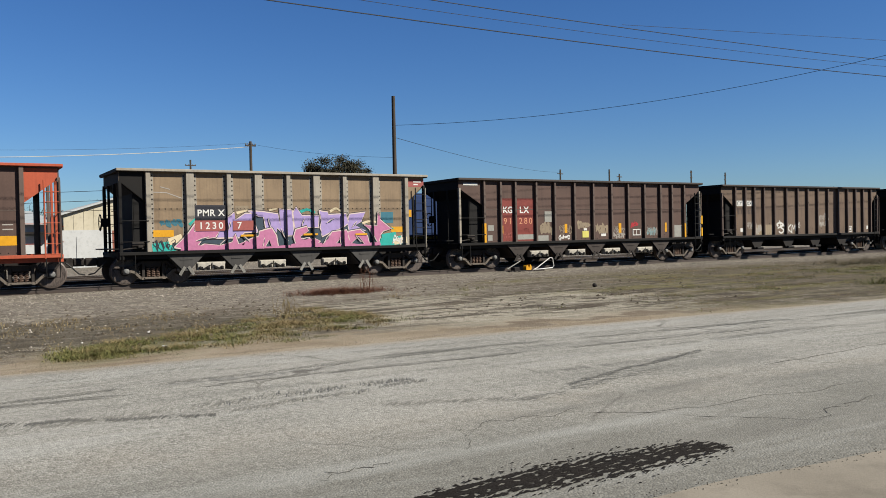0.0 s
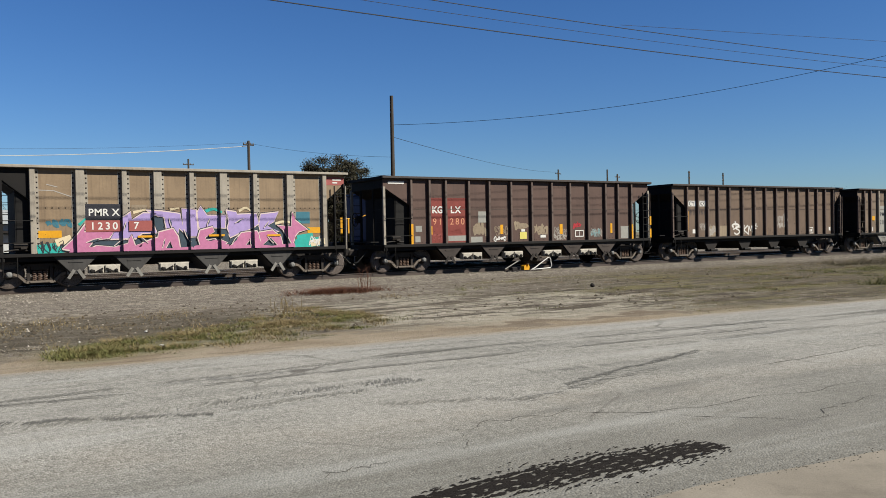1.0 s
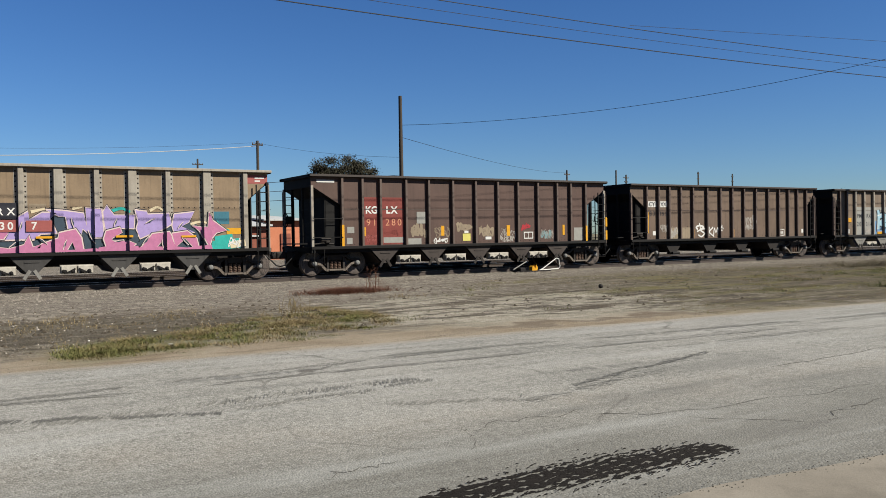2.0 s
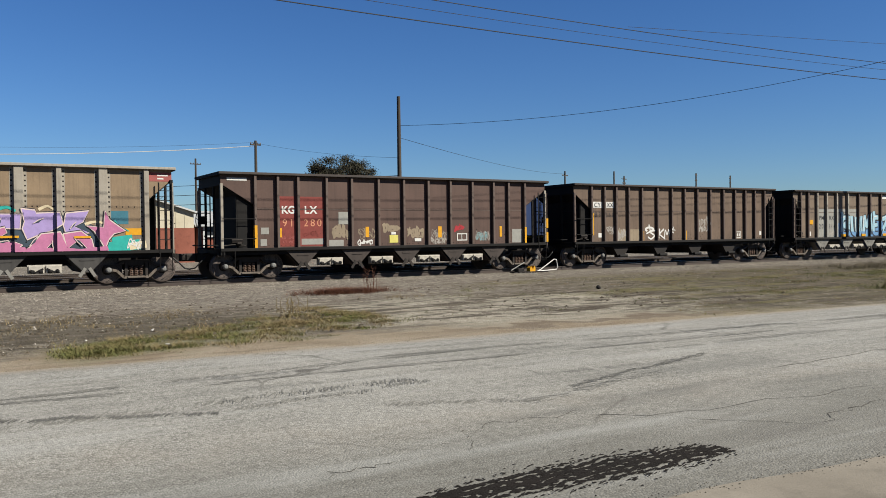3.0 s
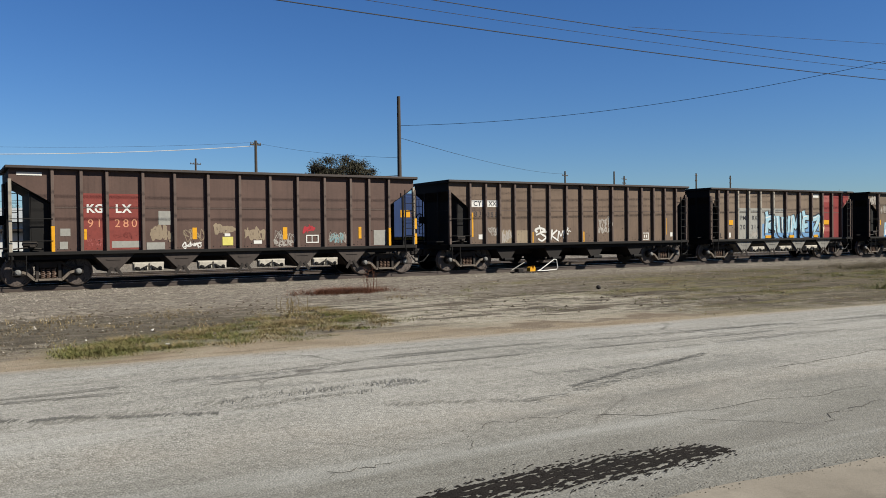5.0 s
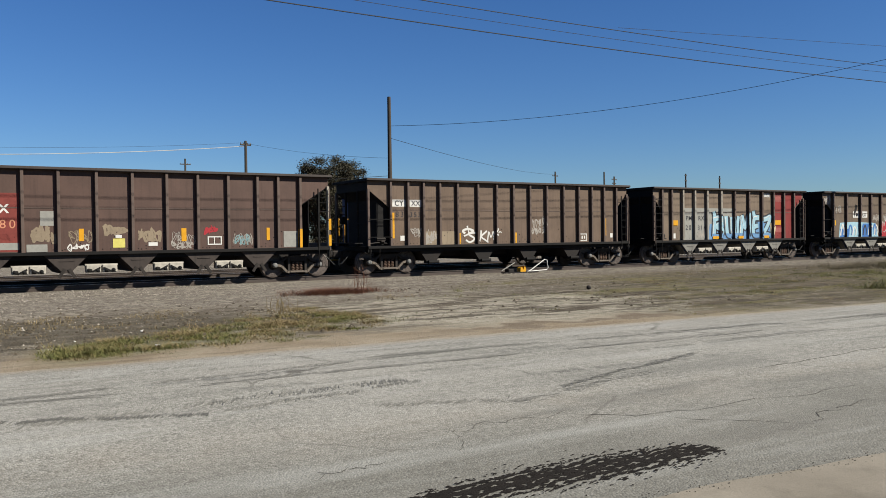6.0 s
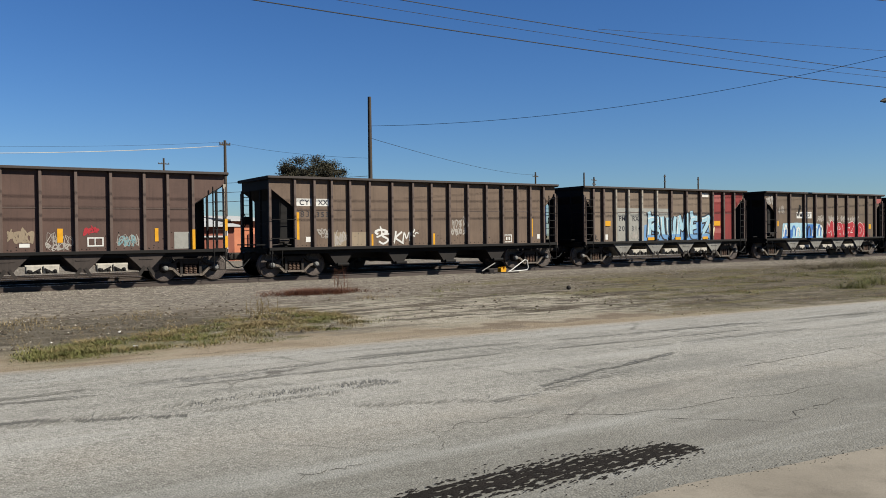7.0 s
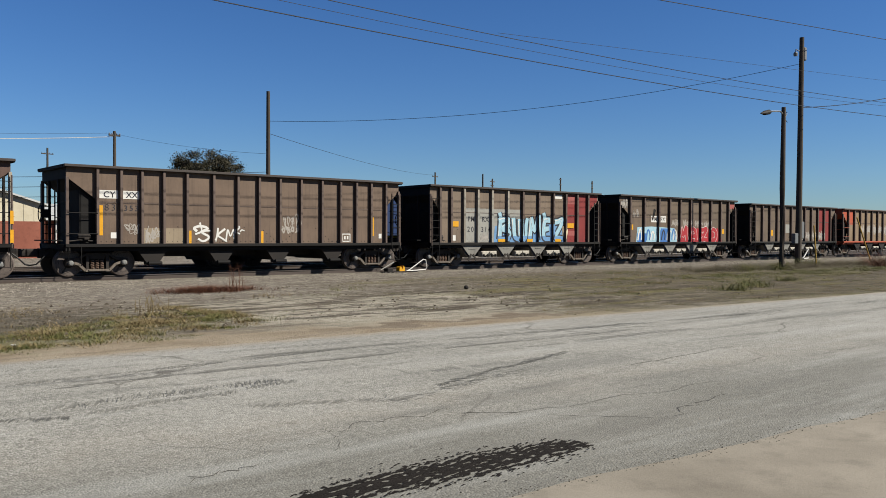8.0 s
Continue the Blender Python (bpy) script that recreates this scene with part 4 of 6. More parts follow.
for ch, xa, xb in (("m", 5.85, 6.6), ("a", 6.9, 7.6), ("z", 7.95, 8.7), ("d", 9.1, 9.85)):
    for line in BUBBLES[ch]:
        ribbon(car5, "graffiti_rim", smooth([(xa + u * (xb - xa), 1.2 + 0.68 * v) for u, v in line]), 0.31, WHITE, 3)
        ribbon(car5, "graffiti_fill", smooth([(xa + u * (xb - xa), 1.2 + 0.68 * v) for u, v in line]), 0.25, RED_SPRAY, 4)
ribbon(car5, "dark_stain", smooth([(3.35, 3.0), (3.25, 2.7), (3.08, 2.4)]), 0.24, BLACK, 2, taper=0.6)
spray(car5, "sign_plate", [rect(11.2, 11.9, 3.2, 3.5)], SALMON, 1)
for x in (0.15, 0.4):
    tag(car5, x, x + 0.4, 3.05, 3.5, PALE_SPRAY, 52 + int(10 * x), w=0.05)
spray(car5, "reflector_patch", [rect(1.0, 1.3, 1.8, 2.1), rect(10.4, 10.7, 1.6, 1.9)], YELLOW, 3)
for k, x in enumerate((5.0, 6.2, 7.4, 8.4)):
    tag(car5, x, x + 0.7, 2.05, 2.4, PALE_SPRAY, 45 + k, w=0.05)
tag(car5, 1.3, 1.8, 2.5, 2.9, PALE_SPRAY, 50, w=0.04)

car6 = hopper_car(77.5, 12.3, 3.62, [0.6 + 0.98 * k for k in range(12)], 0.13, (OCHRE, BROWN_POST, DARK_RIM, BLACK, BAY_GREY),
                  "brown open-top hopper car with a dark red panel", [2.6, 4.85, 7.1, 9.3], [3.7, 5.95, 8.2], ladder_left=True)
spray(car6, "red_panel", [rect(9.5, 10.3, 1.1, 3.5), rect(10.5, 11.3, 1.1, 3.5)], DARKRED, 1)
spray(car6, "lettering_plate", [rect(4.8, 5.4, 1.7, 2.3), rect(6.2, 6.7, 1.7, 2.3)], GREY_PATCH, 1)
spray(car6, "reflector_patch", [rect(2.6, 3.1, 1.5, 1.9)], YELLOW, 1)
for k in range(4):
    tag(car6, 6.6 + k, 7.4 + k, 1.2, 1.8, PALE_SPRAY, 60 + k, w=0.08, layer=2)
car7 = hopper_car(91.0, 12.3, 3.6, [0.9 + 1.05 * k for k in range(11)], 0.13, (TAN, BROWN_POST, BROWN_POST, ORANGE, STEEL_DARK),
                  "brown open-top hopper car with an orange end panel", [2.6, 4.85, 7.1, 9.3], [3.7, 5.95, 8.2])
spray(car7, "red_panel", [rect(0.98, 1.85, 2.4, 3.5), [(0.1, 3.5), (0.1, 3.2), (0.84, 2.6), (0.84, 3.5)]], ORANGE, 1)
for k in range(6):
    tag(car7, 3.0 + 1.1 * k, 3.8 + 1.1 * k, 1.7, 2.4, PALE_SPRAY, 70 + k, w=0.1)


# ---- ground, road, apron, tracks ----
def ground_material():
    m, nt, b = nodes_of("ground_mix", 0.95)
    v = coords(nt, world_space=True)
    sep = nt.nodes.new("ShaderNodeSeparateXYZ")
    nt.links.new(v, sep.inputs[0])
    x, y = sep.outputs[0], sep.outputs[1]
    big, mid, fine = noise_tex(nt, v, 0.16, 4), noise_tex(nt, v, 1.1, 5), noise_tex(nt, v, 16, 5, 0.7)
    yw = mth(nt, "ADD", y, mth(nt, "MULTIPLY", mth(nt, "SUBTRACT", mid, 0.5), 3.0))
    cell = nd(nt, "ShaderNodeTexVoronoi", Scale=26.0)
    nt.links.new(v, cell.inputs["Vector"])
    hue = nt.nodes.new("ShaderNodeSeparateColor")
    nt.links.new(cell.outputs["Color"], hue.inputs[0])
    stone = mixc(nt, hue.outputs[0], (0.16, 0.14, 0.112), (0.40, 0.355, 0.295))
    stone = mixc(nt, mth(nt, "MULTIPLY", ramp(nt, hue.outputs[1], 0.8, 0.9), 0.6), stone, (0.55, 0.50, 0.45))
    stone = mixc(nt, ramp(nt, cell.outputs["Distance"], 0.35, 0.75), stone, (0.11, 0.09, 0.07))
    sand = mixc(nt, ramp(nt, mid, 0.35, 0.7), (0.275, 0.215, 0.145), (0.40, 0.34, 0.255))
    sand = mixc(nt, mth(nt, "MULTIPLY", ramp(nt, fine, 0.45, 0.75), 0.55), sand, (0.15, 0.11, 0.075))
    soil = mixc(nt, ramp(nt, fine, 0.3, 0.7), (0.13, 0.108, 0.075), (0.26, 0.225, 0.165))
    soil = mixc(nt, mth(nt, "MULTIPLY", ramp(nt, hue.outputs[2], 0.55, 0.75), 0.7), soil, stone)
    # sandy shoulder by the road, soil and gravel beyond it, ballast at the track
    drift = noise_tex(nt, coords(nt, (0.35, 2.2, 1), -3, True), 1.2, 5, 0.6)
    sand = mixc(nt, mth(nt, "MULTIPLY", ramp(nt, drift, 0.52, 0.66), 0.5), sand, (0.15, 0.11, 0.07))
    c = mixc(nt, ramp(nt, mth(nt, "ADD", mth(nt, "ADD", yw, mth(nt, "MULTIPLY", x, 0.052)), mth(nt, "MULTIPLY", ramp(nt, x, 11, 17), 1.7)), 12.7, 13.5), sand, soil)
    gravelly = mth(nt, "MULTIPLY", ramp(nt, yw, 16.5, 22), ramp(nt, big, 0.2, 0.42))
    c = mixc(nt, gravelly, c, stone)
    # pale worn crossing of crushed shell
    d = mth(nt, "ADD", mth(nt, "POWER", mth(nt, "MULTIPLY", mth(nt, "SUBTRACT", x, 11.0), 0.2), 2.0),
            mth(nt, "POWER", mth(nt, "MULTIPLY", mth(nt, "SUBTRACT", yw, 15.5), 0.3), 2.0))
    pale = mixc(nt, ramp(nt, fine, 0.35, 0.7), (0.35, 0.315, 0.24), (0.52, 0.48, 0.39))
    c = mixc(nt, mth(nt, "MULTIPLY", ramp(nt, d, 1.6, 0.5), 0.95), c, pale)
    # sparse green cover, thicker to the right of the crossing
    green = mixc(nt, fine, (0.06, 0.075, 0.025), (0.20, 0.19, 0.08))
    gm = mth(nt, "MULTIPLY", ramp(nt, mth(nt, "ADD", big, mth(nt, "MULTIPLY", mid, 0.6)), 0.68, 0.86), ramp(nt, x, 11, 20))
    gm = mth(nt, "MULTIPLY", gm, ramp(nt, y, 26, 22))
    c = mixc(nt, mth(nt, "MULTIPLY", gm, 0.65), c, green)
    patch = mth(nt, "MULTIPLY", ramp(nt, noise_tex(nt, coords(nt, (0.5, 1.1, 1), 0, True), 0.9, 6, 0.65), 0.47, 0.62), ramp(nt, x, 9, 15))
    patch = mth(nt, "MULTIPLY", patch, ramp(nt, y, 28, 25))
    c = mixc(nt, mth(nt, "MULTIPLY", mth(nt, "MULTIPLY", patch, ramp(nt, mth(nt, "ADD", yw, mth(nt, "MULTIPLY", x, 0.052)), 12.4, 13.4)), 0.8), c, (0.09, 0.07, 0.045))
    # green flush under the grass of the near verge, and a dark crumbled ridge at the road's edge
    off = mth(nt, "ABSOLUTE", mth(nt, "SUBTRACT", yw, mth(nt, "ADD", mth(nt, "MULTIPLY", x, 0.55), 11.9)))
    flush = mth(nt, "MULTIPLY", ramp(nt, off, 1.5, 0.5), mth(nt, "MULTIPLY", ramp(nt, x, 1.0, 2.2), ramp(nt, x, 8.2, 6.6)))
    c = mixc(nt, mth(nt, "MULTIPLY", flush, 0.75), c, green)
    rim = ramp(nt, mth(nt, "ABSOLUTE", mth(nt, "SUBTRACT", mth(nt, "ADD", yw, mth(nt, "MULTIPLY", x, 0.052)), 12.35)), 0.35, 0.1)
    rim = mth(nt, "MULTIPLY", rim, mth(nt, "MULTIPLY", ramp(nt, x, 6, 9), ramp(nt, x, 17, 12)))
    c = mixc(nt, mth(nt, "MULTIPLY", rim, 0.7), c, (0.13, 0.095, 0.065))
    far = mixc(nt, mid, (0.16, 0.13, 0.09), (0.13, 0.13, 0.06))
    c = mixc(nt, ramp(nt, y, 60, 110), c, far)
    nt.links.new(c, b.inputs["Base Color"])
    off_sand = ramp(nt, mth(nt, "ADD", mth(nt, "ADD", yw, mth(nt, "MULTIPLY", x, 0.052)), mth(nt, "MULTIPLY", ramp(nt, x, 11, 18), 1.5)), 12.6, 14.2)
    chunk = nd(nt, "ShaderNodeTexVoronoi", Scale=6.5)
    nt.links.new(v, chunk.inputs["Vector"])
    hue2 = nt.nodes.new("ShaderNodeSeparateColor")
    nt.links.new(chunk.outputs["Color"], hue2.inputs[0])
    c = mixc(nt, mth(nt, "MULTIPLY", mth(nt, "MULTIPLY", ramp(nt, hue2.outputs[0], 0.62, 0.75), off_sand), 0.45), c, (0.09, 0.07, 0.05))
    c = mixc(nt, mth(nt, "MULTIPLY", mth(nt, "MULTIPLY", ramp(nt, hue2.outputs[1], 0.78, 0.86), off_sand), 0.4), c, (0.52, 0.46, 0.38))
    # streaks of dark soil and of pale dust along the way
    verge = mth(nt, "MAXIMUM", ramp(nt, y, 20.5, 18.0), mth(nt, "MULTIPLY", ramp(nt, x, 13, 20), ramp(nt, y, 25.5, 22)))
    trail = noise_tex(nt, coords(nt, (0.22, 1.25, 1), -3, True), 1.0, 7, 0.66)
    c = mixc(nt, mth(nt, "MULTIPLY", mth(nt, "MULTIPLY", ramp(nt, trail, 0.52, 0.58), mth(nt, "MULTIPLY", off_sand, verge)), 0.85), c, (0.085, 0.064, 0.042))
    c = mixc(nt, mth(nt, "MULTIPLY", mth(nt, "MULTIPLY", ramp(nt, trail, 0.45, 0.34), off_sand), 0.55), c, (0.42, 0.365, 0.285))
    # old dark thatch on the verge farther along
    thatch = mth(nt, "MULTIPLY", mth(nt, "MULTIPLY", ramp(nt, x, 14, 24), ramp(nt, y, 27, 23)), ramp(nt, mid, 0.30, 0.48))
    c = mixc(nt, mth(nt, "MULTIPLY", mth(nt, "MULTIPLY", thatch, off_sand), 0.75), c, (0.125, 0.098, 0.062))
    # broken dark clods and yellowed turf on that verge
    lump = noise_tex(nt, coords(nt, (0.5, 1.5, 1), 0, True), 1.5, 7, 0.72)
    c = mixc(nt, mth(nt, "MULTIPLY", mth(nt, "MULTIPLY", ramp(nt, lump, 0.51, 0.56), mth(nt, "MULTIPLY", off_sand, verge)), 0.8), c, (0.06, 0.045, 0.03))
    turf = noise_tex(nt, coords(nt, (0.16, 0.75, 1), -3, True), 1.0, 6, 0.6)
    turf = mth(nt, "MULTIPLY", mth(nt, "MULTIPLY", ramp(nt, turf, 0.52, 0.6), ramp(nt, x, 13, 19)), mth(nt, "MULTIPLY", off_sand, ramp(nt, y, 25.5, 23)))
    c = mixc(nt, mth(nt, "MULTIPLY", turf, 0.75), c, mixc(nt, fine, (0.13, 0.125, 0.035), (0.27, 0.235, 0.09)))
    old = mth(nt, "MULTIPLY", mth(nt, "MULTIPLY", ramp(nt, x, 16, 28), ramp(nt, y, 27, 23)), off_sand)
    c = mixc(nt, mth(nt, "MULTIPLY", old, 0.4), c, (0.10, 0.08, 0.045))
    # damp dark earth hollow beside the grass
    hollow = mth(nt, "ADD", mth(nt, "POWER", mth(nt, "MULTIPLY", mth(nt, "SUBTRACT", x, 2.6), 0.26), 2.0),
                 mth(nt, "POWER", mth(nt, "MULTIPLY", mth(nt, "SUBTRACT", yw, 16.2), 0.4), 2.0))
    c = mixc(nt, mth(nt, "MULTIPLY", ramp(nt, hollow, 1.5, 0.4), 0.6), c, (0.09, 0.076, 0.052))
    nt.links.new(c, b.inputs["Base Color"])
    h = mth(nt, "ADD", mth(nt, "MULTIPLY", mth(nt, "MULTIPLY", cell.outputs["Distance"], -1.0), off_sand), fine)
    bump(nt, b, h, 0.7, 0.05)
    return m


def road_material():
    m, nt, b = nodes_of("worn_asphalt", 0.9)
    v = coords(nt, world_space=True)
    sep = nt.nodes.new("ShaderNodeSeparateXYZ")
    nt.links.new(v, sep.inputs[0])
    x, y = sep.outputs[0], sep.outputs[1]
    across = mth(nt, "ADD", y, mth(nt, "MULTIPLY", x, 0.052))       # distance across the road
    cell = nd(nt, "ShaderNodeTexVoronoi", Scale=62.0)
    nt.links.new(v, cell.inputs["Vector"])
    hue = nt.nodes.new("ShaderNodeSeparateColor")
    nt.links.new(cell.outputs["Color"], hue.inputs[0])
    big, mid, fine = noise_tex(nt, v, 0.35, 5), noise_tex(nt, v, 2.2, 6), noise_tex(nt, v, 45, 4, 0.7)
    c = mixc(nt, hue.outputs[0], (0.175, 0.168, 0.146), (0.475, 0.458, 0.412))
    c = mixc(nt, mth(nt, "MULTIPLY", ramp(nt, hue.outputs[1], 0.78, 0.86), 0.42), c, (0.12, 0.11, 0.098))
    c = mixc(nt, mth(nt, "MULTIPLY", ramp(nt, big, 0.4, 0.7), 0.35), c, (0.44, 0.42, 0.38))
    mott = noise_tex(nt, v, 7.0, 5, 0.75)
    c = mixc(nt, mth(nt, "MULTIPLY", ramp(nt, mott, 0.52, 0.72), 0.3), c, (0.118, 0.113, 0.096))
    c = mixc(nt, mth(nt, "MULTIPLY", ramp(nt, mott, 0.46, 0.3), 0.35), c, (0.51, 0.505, 0.44))
    # warm dust along a band, and the darker near lane
    wob = mth(nt, "ADD", across, mth(nt, "MULTIPLY", mth(nt, "SUBTRACT", big, 0.5), 2.0))
    dust = mth(nt, "MULTIPLY", ramp(nt, mth(nt, "ABSOLUTE", mth(nt, "SUBTRACT", wob, 6.3)), 0.8, 0.1), ramp(nt, mid, 0.3, 0.65))
    c = mixc(nt, mth(nt, "MULTIPLY", dust, 0.22), c, (0.30, 0.245, 0.185))
    c = mixc(nt, mth(nt, "MULTIPLY", ramp(nt, wob, 6.6, 5.0), 0.62), c, (0.145, 0.138, 0.118))
    # dark tyre-scuffed bands along the lanes
    stretch = coords(nt, (0.22, 2.6, 1), -3, True)
    lane = noise_tex(nt, stretch, 1.3, 5, 0.6)
    ladder = noise_tex(nt, coords(nt, (5.5, 0.9, 1), 38, True), 1.6, 3)
    for at_, half, k in ((9.6, 0.22, 0.62), (8.75, 0.3, 0.5), (10.35, 0.16, 0.45), (7.75, 0.2, 0.55)):
        band = ramp(nt, mth(nt, "ABSOLUTE", mth(nt, "SUBTRACT", mth(nt, "ADD", across, mth(nt, "MULTIPLY", mth(nt, "SUBTRACT", big, 0.5), 0.9)), at_)), half, half * 0.3)
        rub = mth(nt, "MULTIPLY", ramp(nt, lane, 0.42, 0.62), ramp(nt, ladder, 0.38, 0.6))
        c = mixc(nt, mth(nt, "MULTIPLY", mth(nt, "MULTIPLY", band, rub), k), c, (0.075, 0.07, 0.066))
    c = mixc(nt, mth(nt, "MULTIPLY", ramp(nt, lane, 0.58, 0.72), 0.4), c, (0.13, 0.12, 0.11))
    # long bleached and worn streaks along the lanes
    drag = noise_tex(nt, coords(nt, (0.16, 1.1, 1), -3, True), 1.0, 7, 0.62)
    c = mixc(nt, mth(nt, "MULTIPLY", ramp(nt, drag, 0.52, 0.68), 0.4), c, (0.50, 0.50, 0.47))
    c = mixc(nt, mth(nt, "MULTIPLY", ramp(nt, drag, 0.46, 0.32), 0.5), c, (0.15, 0.145, 0.13))
    # hairline cracks
    warp = mixc(nt, 0.3, v, nd_color(nt, v, 1.1))
    warp = mixc(nt, 0.06, warp, nd_color(nt, v, 7.0))
    cr = nt.nodes.new("ShaderNodeTexVoronoi")
    cr.feature = "DISTANCE_TO_EDGE"
    cr.inputs["Scale"].default_value = 0.42
    nt.links.new(warp, cr.inputs["Vector"])
    crack = mth(nt, "MULTIPLY", ramp(nt, cr.outputs["Distance"], 0.007, 0.002), ramp(nt, big, 0.45, 0.6))
    c = mixc(nt, mth(nt, "MULTIPLY", crack, 0.6), c, (0.07, 0.06, 0.05))
    # the dry sandy edge
    edge = ramp(nt, mth(nt, "ADD", across, mth(nt, "MULTIPLY", mid, 0.5)), 11.35, 11.8)
    c = mixc(nt, mth(nt, "MULTIPLY", edge, 0.7), c, (0.34, 0.27, 0.19))
    nt.links.new(c, b.inputs["Base Color"])
    bump(nt, b, mth(nt, "ADD", mth(nt, "MULTIPLY", cell.outputs["Distance"], -0.8), fine), 0.55, 0.012)
    return m


def nd_color(nt, vec, scale):
    n = nd(nt, "ShaderNodeTexNoise", Scale=scale, Detail=4.0)
    nt.links.new(vec, n.inputs["Vector"])
    return n.outputs["Color"]


def concrete_material(name, lo, hi):
    m, nt, b = nodes_of(name, 0.9)
    v = coords(nt, world_space=True)
    big, mid, fine = noise_tex(nt, v, 0.6, 5), noise_tex(nt, v, 4, 6), noise_tex(nt, v, 60, 4, 0.7)
    c = mixc(nt, ramp(nt, big, 0.3, 0.7), lo, hi)
    c = mixc(nt, mth(nt, "MULTIPLY", ramp(nt, mid, 0.52, 0.7), 0.35), c, tuple(0.6 * k for k in lo))
    c = mixc(nt, mth(nt, "MULTIPLY", ramp(nt, fine, 0.5, 0.75), 0.3), c, tuple(0.5 * k for k in lo))
    nt.links.new(c, b.inputs["Base Color"])
    bump(nt, b, mth(nt, "ADD", fine, mid), 0.3, 0.01)
    return m


def far_edge(x):
    return 11.46 - 0.052 * x + 0.1 * noise.noise(Vector((x * 0.5, 3, 0))) + 0.06 * noise.noise(Vector((x * 2.2, 9, 0)))


def near_edge(x):
    return 3.86 - 0.092 * x + 0.05 * noise.noise(Vector((x * 1.3, 31, 0))) + 0.03 * noise.noise(Vector((x * 5.0, 17, 0)))


bm = bmesh.new()
xs = sorted({*np.linspace(-12, 72, 141).round(2), *np.linspace(72, 240, 30).round(1), *np.linspace(-90, -12, 20).round(1), -2500.0, -600.0, -200.0, 400.0, 800.0, 2500.0})
ys = sorted({*np.linspace(10, 28.6, 63).round(2), *np.linspace(29, 60, 16).round(1), -2500.0, -400.0, -60.0, -15.0, -4.0, 0.0, 3.0, 6.0, 80.0, 130.0, 250.0, 500.0, 1000.0, 2500.0})
rows_ = []
for y in ys:
    row = []
    for x in xs:
        z = 0.0
        if 12.2 < y < 29 and -60 < x < 120:
            z = 0.035 * noise.noise(Vector((x * 0.5, y * 0.5, 0))) + 0.02 * noise.noise(Vector((x * 1.7, y * 1.7, 5)))
            z *= min(1, (y - 12.2) / 1.5) * min(1, (29 - y) / 2)
        row.append(bm.verts.new((x, y, z)))
    rows_.append(row)
for a, b_ in zip(rows_, rows_[1:]):
    for i in range(len(a) - 1):
        bm.faces.new((a[i], a[i + 1], b_[i + 1], b_[i]))
tagged(ob_of("ground", bm, ground_material()), "gravel and sandy soil with thin grass beside the railway", "ground", kind="structure")


def strip(name, lo, hi, z, thick, mat, x0=-120.0, x1=160.0, fine=(-6.0, 34.0)):
    bm = bmesh.new()
    xs_ = sorted({*np.arange(fine[0], fine[1], 0.2).round(2), *np.arange(x0, x1 + 1, 5.0)})
    top_, bot = [], []
    for x in xs_:
        top_.append((bm.verts.new((x, lo(x), z)), bm.verts.new((x, hi(x), z))))
        bot.append((bm.verts.new((x, lo(x), z - thick)), bm.verts.new((x, hi(x), z - thick))))
    for i in range(len(xs_) - 1):
        (a, b1), (c, d) = top_[i], top_[i + 1]
        bm.faces.new((a, c, d, b1))
        bm.faces.new((a, c, bot[i + 1][0], bot[i][0]))
        bm.faces.new((b1, d, bot[i + 1][1], bot[i][1]))
    return ob_of(name, bm, mat)


tagged(strip("road", lambda x: near_edge(x) - 0.3, far_edge, 0.018, 0.06, road_material()), "bleached grey asphalt road with dark tyre scuffs", "road", kind="structure")
tagged(strip("pavement", lambda x: -9.0, near_edge, 0.045, 0.08, concrete_material("apron_concrete", (0.21, 0.183, 0.145), (0.37, 0.327, 0.265))), "tan concrete apron at the edge of the road", "pavement", kind="structure")

# tyre scuffs: rows of short rubbed teeth along a wheel's path
SCUFF = plain("rubbed_rubber", (0.15, 0.145, 0.13), 0.85)
SCUFF_SOFT = plain("faint_rubber", (0.235, 0.225, 0.20), 0.85)


def scuff(p, q, width, teeth, turn, size, seed, mat=SCUFF, fade=0.35):
    rnd = random.Random(seed)
    bm = bmesh.new()
    for k in range(3 * teeth):
        u = (k // 3 + 0.5 + rnd.gauss(0, 0.16)) / teeth
        if noise.noise(Vector((u * 9, seed, 0))) < -0.5 + fade * rnd.uniform(0.2, 1.2):
            continue
        cx, cy = p[0] + u * (q[0] - p[0]), p[1] + u * (q[1] - p[1]) + rnd.gauss(0, width * 0.32) + 0.12 * noise.noise(Vector((u * 4, seed, 3)))
        a = radians(turn + rnd.gauss(0, 6))
        l, w = size * rnd.uniform(0.3, 0.9), rnd.uniform(0.002, 0.006)
        dx, dy = math.cos(a), math.sin(a)
        bm.faces.new([bm.verts.new((cx + dx * l * t - dy * w * s * rnd.uniform(0.5, 1.4), cy + dy * l * t + dx * w * s * rnd.uniform(0.5, 1.4), 0.0215 + 0.000004 * k)) for t, s in ((-1, 0.2), (-0.3, 1), (0.5, 0.8), (1, 0.1), (0.4, -1), (-0.5, -0.8))])
    return tagged(ob_of("tyre_mark", bm, mat), "dark rubbed tyre mark on the bleached asphalt", "tyre mark", kind="stuff")


